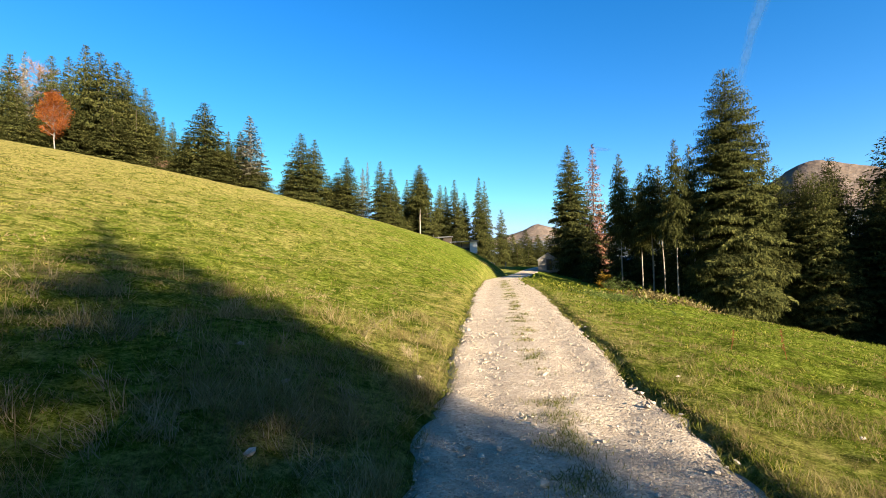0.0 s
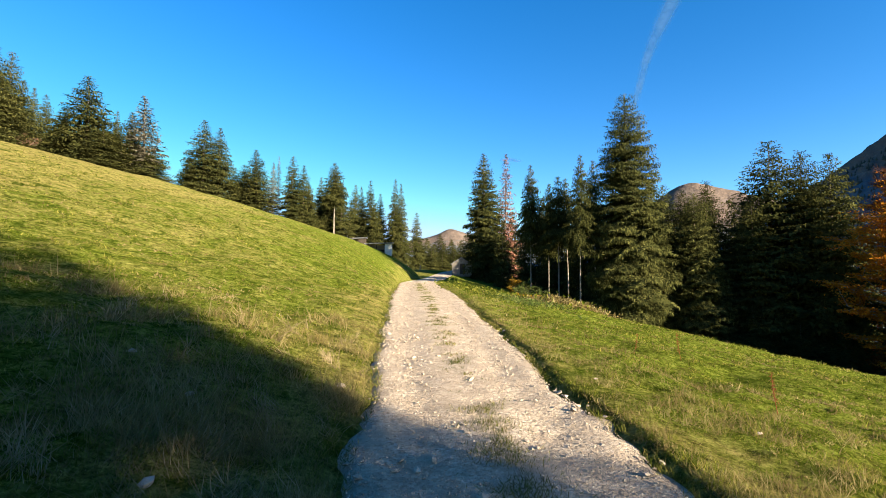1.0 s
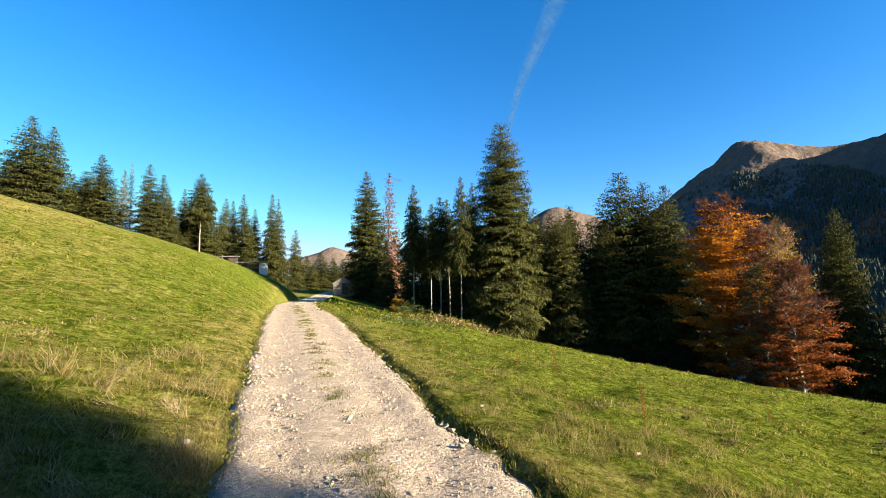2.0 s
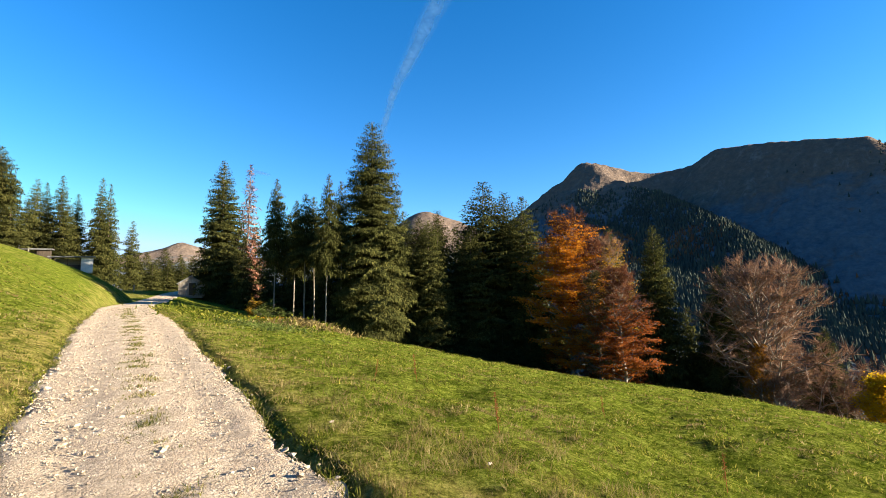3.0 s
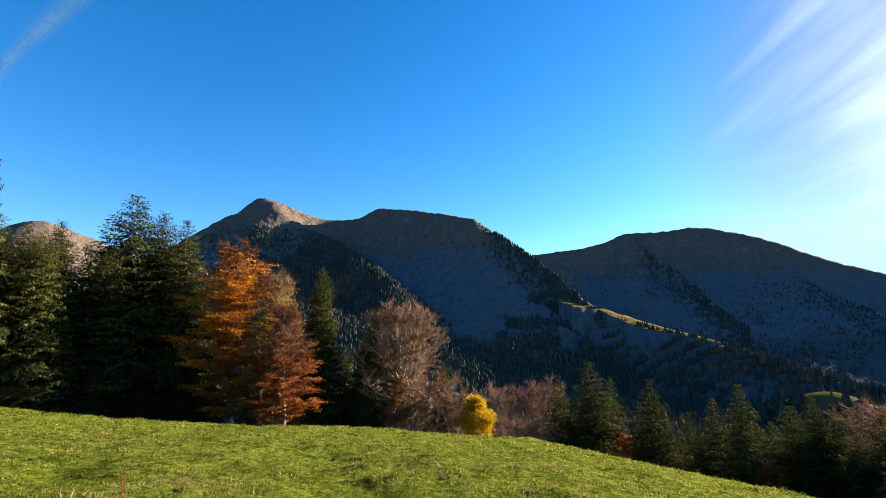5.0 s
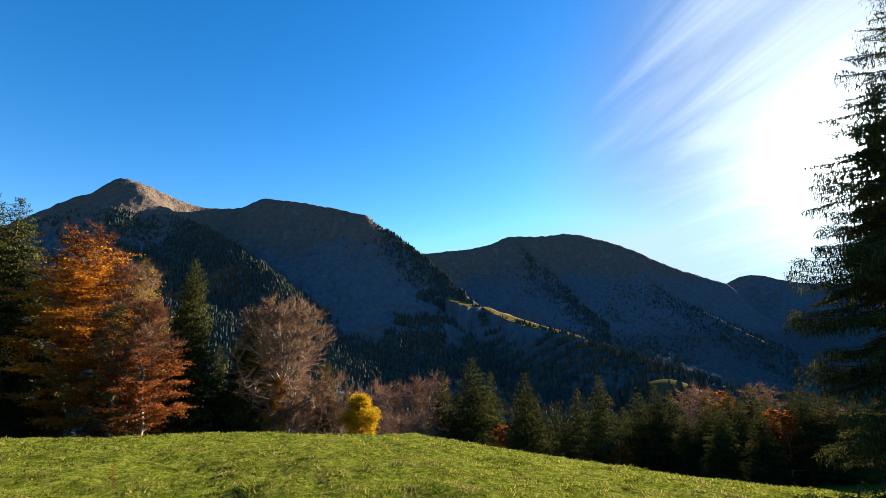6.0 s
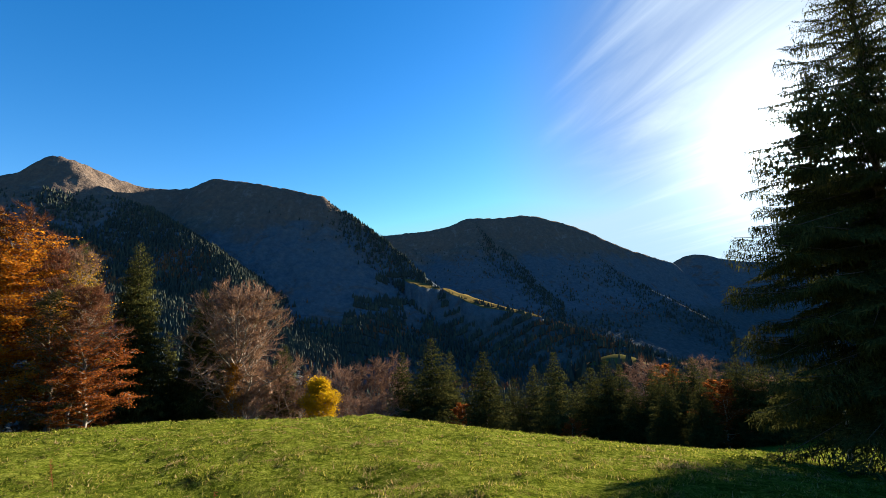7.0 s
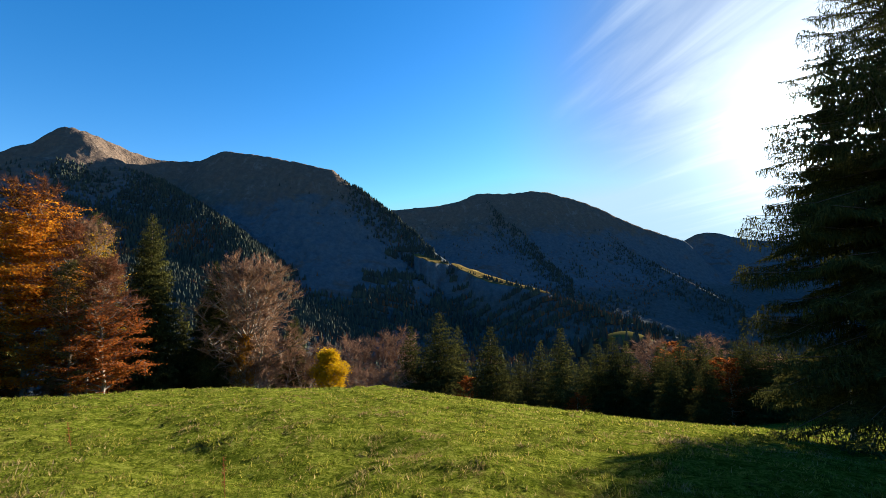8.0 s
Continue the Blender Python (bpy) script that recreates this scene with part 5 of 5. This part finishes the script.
tagged(lean_to(6.4, 95.6, 6.65, -4, 3.4, WHITEWASH), "low field shed with white end wall and flat roof", "shed", "field sheds on the slope")
tagged(lean_to(1.2, 106.0, 8.5, -6, 3.0, DARK_WOOD), "small field shed half hidden by the slope", "shed", "field sheds on the slope")
for x, y, h in ((-2.2, 104.0, 1.1), (-1.0, 104.5, 1.1), (10.6, 96.0, 1.0), (11.4, 84.0, 1.0)):
    ob = new("post", PEBBLES[0])
    ob.data = bm_mesh("post", box_bm(bmesh.new(), (0.16, 0.16, h + 0.4), (0, 0, h / 2 - 0.2), 0.02), PLANK)
    ob.matrix_basis = pose(x, y, float(ground_z(x, y)), 2, 3, 20)
    tagged(ob, "pale weathered fence post on the slope", "post", "fence posts on the slope")


# ---- woods on the mountains ----
def cone_wood(name, x, y, tall, material, label, rng, foot=None):
    """Far trees: slim rough cones in two tiers, all in one sheet."""
    n = len(x)
    z = (mountain_z(x, y) if foot is None else foot) - 1.0
    k = 4
    ang = rng.uniform(0, 6.28, n)[:, None] + np.arange(k) * 2 * np.pi / k
    wide = tall * rng.uniform(0.20, 0.30, n)
    low = np.stack([x[:, None] + np.cos(ang) * wide[:, None], y[:, None] + np.sin(ang) * wide[:, None], np.repeat((z + 0.08 * tall)[:, None], k, 1) + rng.normal(0, 0.8, (n, k))], -1)
    mid = np.stack([x[:, None] + np.cos(ang + 0.6) * wide[:, None] * 0.55, y[:, None] + np.sin(ang + 0.6) * wide[:, None] * 0.55, np.repeat((z + 0.5 * tall)[:, None], k, 1)], -1)
    top = np.stack([x, y, z + tall], 1)[:, None]
    verts = np.concatenate([low, mid, top], 1).reshape(-1, 3)
    j = np.arange(k)
    tri = np.concatenate([np.stack([j, (j + 1) % k, k + j], 1), np.stack([(j + 1) % k, k + (j + 1) % k, k + j], 1), np.stack([k + j, k + (j + 1) % k, np.full(k, 2 * k)], 1)])
    faces = (np.arange(n)[:, None, None] * (2 * k + 1) + tri).reshape(-1, 3)
    return tagged(new(name, mesh_np(name, verts, faces, material)), label, "woods", kind="stuff")


rng = np.random.default_rng(17)
n = 40000
a, r = np.radians(rng.uniform(44, 150, n)), rng.uniform(720, 2300, n)
a[:14000], r[:14000] = np.radians(rng.uniform(58, 81, 14000)), rng.uniform(850, 1420, 14000)
x, y = r * np.sin(a), r * np.cos(a)
crest, gap = crest_distance(x, y, [(SPUR_NEAR, 0.65, 22), (SPUR_MID, 1.2, 26), (SPUR_NEAR, 0.65, 22)])
land = crest_distance(x, y, [q for lines in RANGES.values() for q in lines])[0]
groves = relief(x, y, 260.0, 4, 50.0)
on_spur = crest > land - 12
odds = np.where(on_spur, np.where(y > 180, 1.1, np.where(r < 1450, np.where(gap < 120, 1.2, 0.45), 0.4)) - 0.0022 * np.maximum(land - 170, 0), np.where((r > 1450) & (land > -60) & (land < 420), 0.40, 0.08 - 0.0007 * np.maximum(land, 0))) + 1.3 * groves
keep = (rng.random(n) < odds) & (land > -110) & (land < 300 - 60 * rng.random(n))
# the mown alps on the spur stay open
keep &= ~((a > radians(94.8)) & (a < radians(112.5)) & (gap < 62) & (rng.random(n) < 0.97))
x, y, r, land, groves = x[keep], y[keep], r[keep], land[keep], groves[keep]
n = len(x)
tall = rng.uniform(8, 16, n) * np.clip(1.1 - land / 700, 0.45, 1)
leafy = (relief(x, y, 170.0, 4, 60.0) + 0.12 * rng.normal(size=n) > np.where(r > 1450, 0.12, 0.30)) & (land < np.where(r > 1450, 270, 140))
cone_wood("far_woods", x[~leafy], y[~leafy], tall[~leafy], FAR_WOOD, "dark conifer woods on the mountain flanks", rng)
cone_wood("far_woods", x[leafy], y[leafy], tall[leafy] * 0.7, FAR_LEAF, "rust-coloured autumn woods on the mountain flanks", rng)


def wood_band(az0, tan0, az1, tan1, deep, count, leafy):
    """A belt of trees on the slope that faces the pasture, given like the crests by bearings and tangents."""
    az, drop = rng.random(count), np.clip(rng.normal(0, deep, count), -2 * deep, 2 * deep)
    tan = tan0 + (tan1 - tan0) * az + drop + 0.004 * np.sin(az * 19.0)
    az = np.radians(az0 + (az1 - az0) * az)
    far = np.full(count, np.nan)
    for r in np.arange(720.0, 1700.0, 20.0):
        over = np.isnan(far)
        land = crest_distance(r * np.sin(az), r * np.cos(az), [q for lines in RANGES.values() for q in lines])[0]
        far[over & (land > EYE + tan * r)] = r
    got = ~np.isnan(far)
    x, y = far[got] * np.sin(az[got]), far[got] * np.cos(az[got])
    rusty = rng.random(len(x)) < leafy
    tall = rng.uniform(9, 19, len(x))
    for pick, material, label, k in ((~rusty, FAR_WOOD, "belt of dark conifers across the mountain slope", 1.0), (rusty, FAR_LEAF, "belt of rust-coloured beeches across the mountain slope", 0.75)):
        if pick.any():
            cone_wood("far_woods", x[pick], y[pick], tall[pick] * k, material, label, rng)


def crest_wood(line, count, spread, label):
    """Trees along a rib and down its near side."""
    nodes = rounded([spot(*n) for n in line])
    s = rng.uniform(0.14, 1.0, count) * (len(nodes) - 1)
    x, y = (np.interp(s, np.arange(len(nodes)), nodes[:, k]) for k in range(2))
    r, off = np.hypot(x, y), np.abs(rng.normal(0, spread, count)) - 8.0
    cone_wood("far_woods", x * (1 - off / r), y * (1 - off / r), rng.uniform(7, 15, count) * np.clip(s / 6.0, 0.5, 1.0), FAR_WOOD, label, rng)


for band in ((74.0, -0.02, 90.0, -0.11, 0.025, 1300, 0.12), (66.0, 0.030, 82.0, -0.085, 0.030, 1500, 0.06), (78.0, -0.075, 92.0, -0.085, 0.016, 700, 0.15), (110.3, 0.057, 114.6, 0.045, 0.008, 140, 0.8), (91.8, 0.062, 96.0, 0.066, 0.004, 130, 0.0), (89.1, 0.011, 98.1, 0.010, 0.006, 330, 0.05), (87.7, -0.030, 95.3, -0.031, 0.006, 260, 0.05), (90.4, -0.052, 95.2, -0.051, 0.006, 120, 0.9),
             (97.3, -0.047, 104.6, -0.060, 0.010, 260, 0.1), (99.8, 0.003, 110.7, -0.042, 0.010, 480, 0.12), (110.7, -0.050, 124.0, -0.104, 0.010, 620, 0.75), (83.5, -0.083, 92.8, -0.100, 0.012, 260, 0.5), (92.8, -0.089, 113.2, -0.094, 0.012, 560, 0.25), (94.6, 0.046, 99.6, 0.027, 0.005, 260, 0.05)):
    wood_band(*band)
crest_wood(SPUR_MID[:5], 900, 45.0, "conifers along the falling crest of the spur")
crest_wood(EAST_RIB, 1100, 110.0, "conifers along a rib of the far ridge")
crest_wood(EAST_SPUR, 700, 90.0, "conifers along a low rib of the far ridge")


def hill_z(x, y):
    """A round green hill on the valley floor."""
    q = np.hypot(x - 388, y + 224)
    return -43.5 - 70 * (1 - np.exp(-((q / 75) ** 2))) + 1.5 * relief(x, y, 40.0, 3, 70.0)


n = 15000
a, r = np.radians(rng.uniform(60, 152, n)), np.where(rng.random(n) < 0.6, rng.uniform(230, 1000, n), rng.uniform(950, 1600, n))
x, y = r * np.sin(a), r * np.cos(a)
low = np.maximum(np.maximum(mountain_z(x, y), hill_z(x, y)), ground_z(x, y))
keep = (low < -42) & (np.hypot(x - 388, y + 224) > 17) & (r < 1000) & ((r > 430) | (a > radians(112)))
x, y, low = x[keep], y[keep], low[keep]
mix = relief(x, y, 120.0, 3, 66.0) + 0.15 * rng.normal(size=len(x)) > 0.18
cone_wood("valley_woods", x[~mix], y[~mix], rng.uniform(8, 15, (~mix).sum()), FAR_WOOD, "dark conifer woods on the valley floor", rng, low[~mix])
cone_wood("valley_woods", x[mix], y[mix], rng.uniform(7, 11, mix.sum()), FAR_LEAF, "rust-coloured woods on the valley floor", rng, low[mix])


def alp(name, line, s0, s1, wide, lean, label):
    """A mown alp on a spur's back: a shelf that leans gently out, with its banks."""
    nodes = np.array([spot(*n) for n in line])
    s, v = np.meshgrid(np.linspace(s0, s1, 110), np.array([-0.85, -0.5, -0.3, -0.1, 0.1, 0.3, 0.5, 0.85]), indexing="ij")
    x, y, z = (np.interp(s, np.arange(len(nodes)), nodes[:, k]) for k in range(3))
    t = (s - s0) / (s1 - s0)
    w = wide * (0.04 + 0.96 * np.sin(np.pi * np.clip(t, 0.0, 1.0) ** 0.8) ** 0.7) * (1 + 0.22 * np.sin(t * 17) * np.sin(t * 6))
    r = np.hypot(x, y)
    x, y = x * (1 + v * w / r), y * (1 + v * w / r)
    land = mountain_z(x, y)
    z = np.where(np.abs(v) > 0.55, land - 1.0, np.maximum(z + 2.5 + lean * v * w, land + 0.5))
    verts, quads = lattice(x, y, z)
    me = mesh_np(name, verts, quads[:, ::-1], ALP, True)
    me.materials.append(SLOPE)
    bank = np.abs(v).reshape(-1)[quads].max(1) > 0.55
    me.polygons.foreach_set("material_index", bank.astype(np.int32))
    return tagged(new(name, me), label, "meadow")


ALP_SHELF = [(95.3, 0.0635, 1148), (96.6, 0.058, 1145), (98.0, 0.050, 1141), (99.7, 0.0415, 1134)]
alp("alp_meadow", ALP_SHELF, 0.0, 3.0, 72, 0.24, "sunlit straw-coloured alp on the mountain spur")
alp("alp_meadow", SPUR_MID, 5.0, 8.0, 88, 0.21, "long sunlit alp along the mountain spur")

# a round green hillock in the valley
hx, hy = np.meshgrid(np.linspace(-150, 150, 61), np.linspace(-150, 150, 61))
verts, quads = lattice(hx + 388.0, hy - 224.0, hill_z(hx + 388.0, hy - 224.0))
hill = mesh_np("hillock", verts, quads, ALP_GREEN, True)
hill.materials.append(LITTER)
hill.polygons.foreach_set("material_index", (np.hypot(*(verts[quads].mean(1)[:, :2] - [388.0, -224.0]).T) > 23).astype(np.int32))
tagged(new("hillock", hill), "round grassy hillock in the valley", "hill")

# ---- vapour in the sky ----
def vapour(name, nodes, far, label):
    """A soft white trail through the given bearings, tangents of height and widths."""
    s = np.linspace(0, len(nodes) - 1, 70)
    az, tan, wide = (np.interp(s, np.arange(len(nodes)), [n[k] for n in nodes]) for k in range(3))
    a = np.radians(az)
    mid = np.stack([far * np.sin(a), far * np.cos(a), EYE + far * tan], 1)
    run = unit(np.gradient(mid, axis=0))
    out = unit(np.cross(run, mid))
    v = np.linspace(-1, 1, 11)
    p = mid[:, None] + out[:, None] * (wide * far)[:, None, None] * v[None, :, None]
    verts, quads = lattice(p[..., 0], p[..., 1], p[..., 2])
    me = mesh_np(name, verts, quads, VAPOUR, True)
    thick = (1 - v[None] ** 2) ** 1.5 * (np.minimum(1, 6 * s / s[-1]) * np.minimum(1, 5 * (1 - s / s[-1])) ** 1.0)[:, None]
    me.attributes.new("thickness", "FLOAT", "POINT").data.foreach_set("value", (0.60 * thick).astype(np.float32).ravel())
    ob = new(name, me)
    ob.visible_shadow = False
    return tagged(ob, label, "cloud")


vapour("contrail", [(33.7, 0.30, 0.006), (34.0, 0.365, 0.009), (35.1, 0.442, 0.011), (36.3, 0.496, 0.015), (37.7, 0.545, 0.019), (38.8, 0.588, 0.023), (40.6, 0.653, 0.026), (42.0, 0.697, 0.029), (46.0, 0.80, 0.04)], 3000, "dissolving white contrail high in the blue sky")
vapour("cloudlet", [(17.8, 0.262, 0.003), (19.0, 0.262, 0.006), (20.8, 0.257, 0.003)], 3000, "tiny white cloud above the dead spruce")
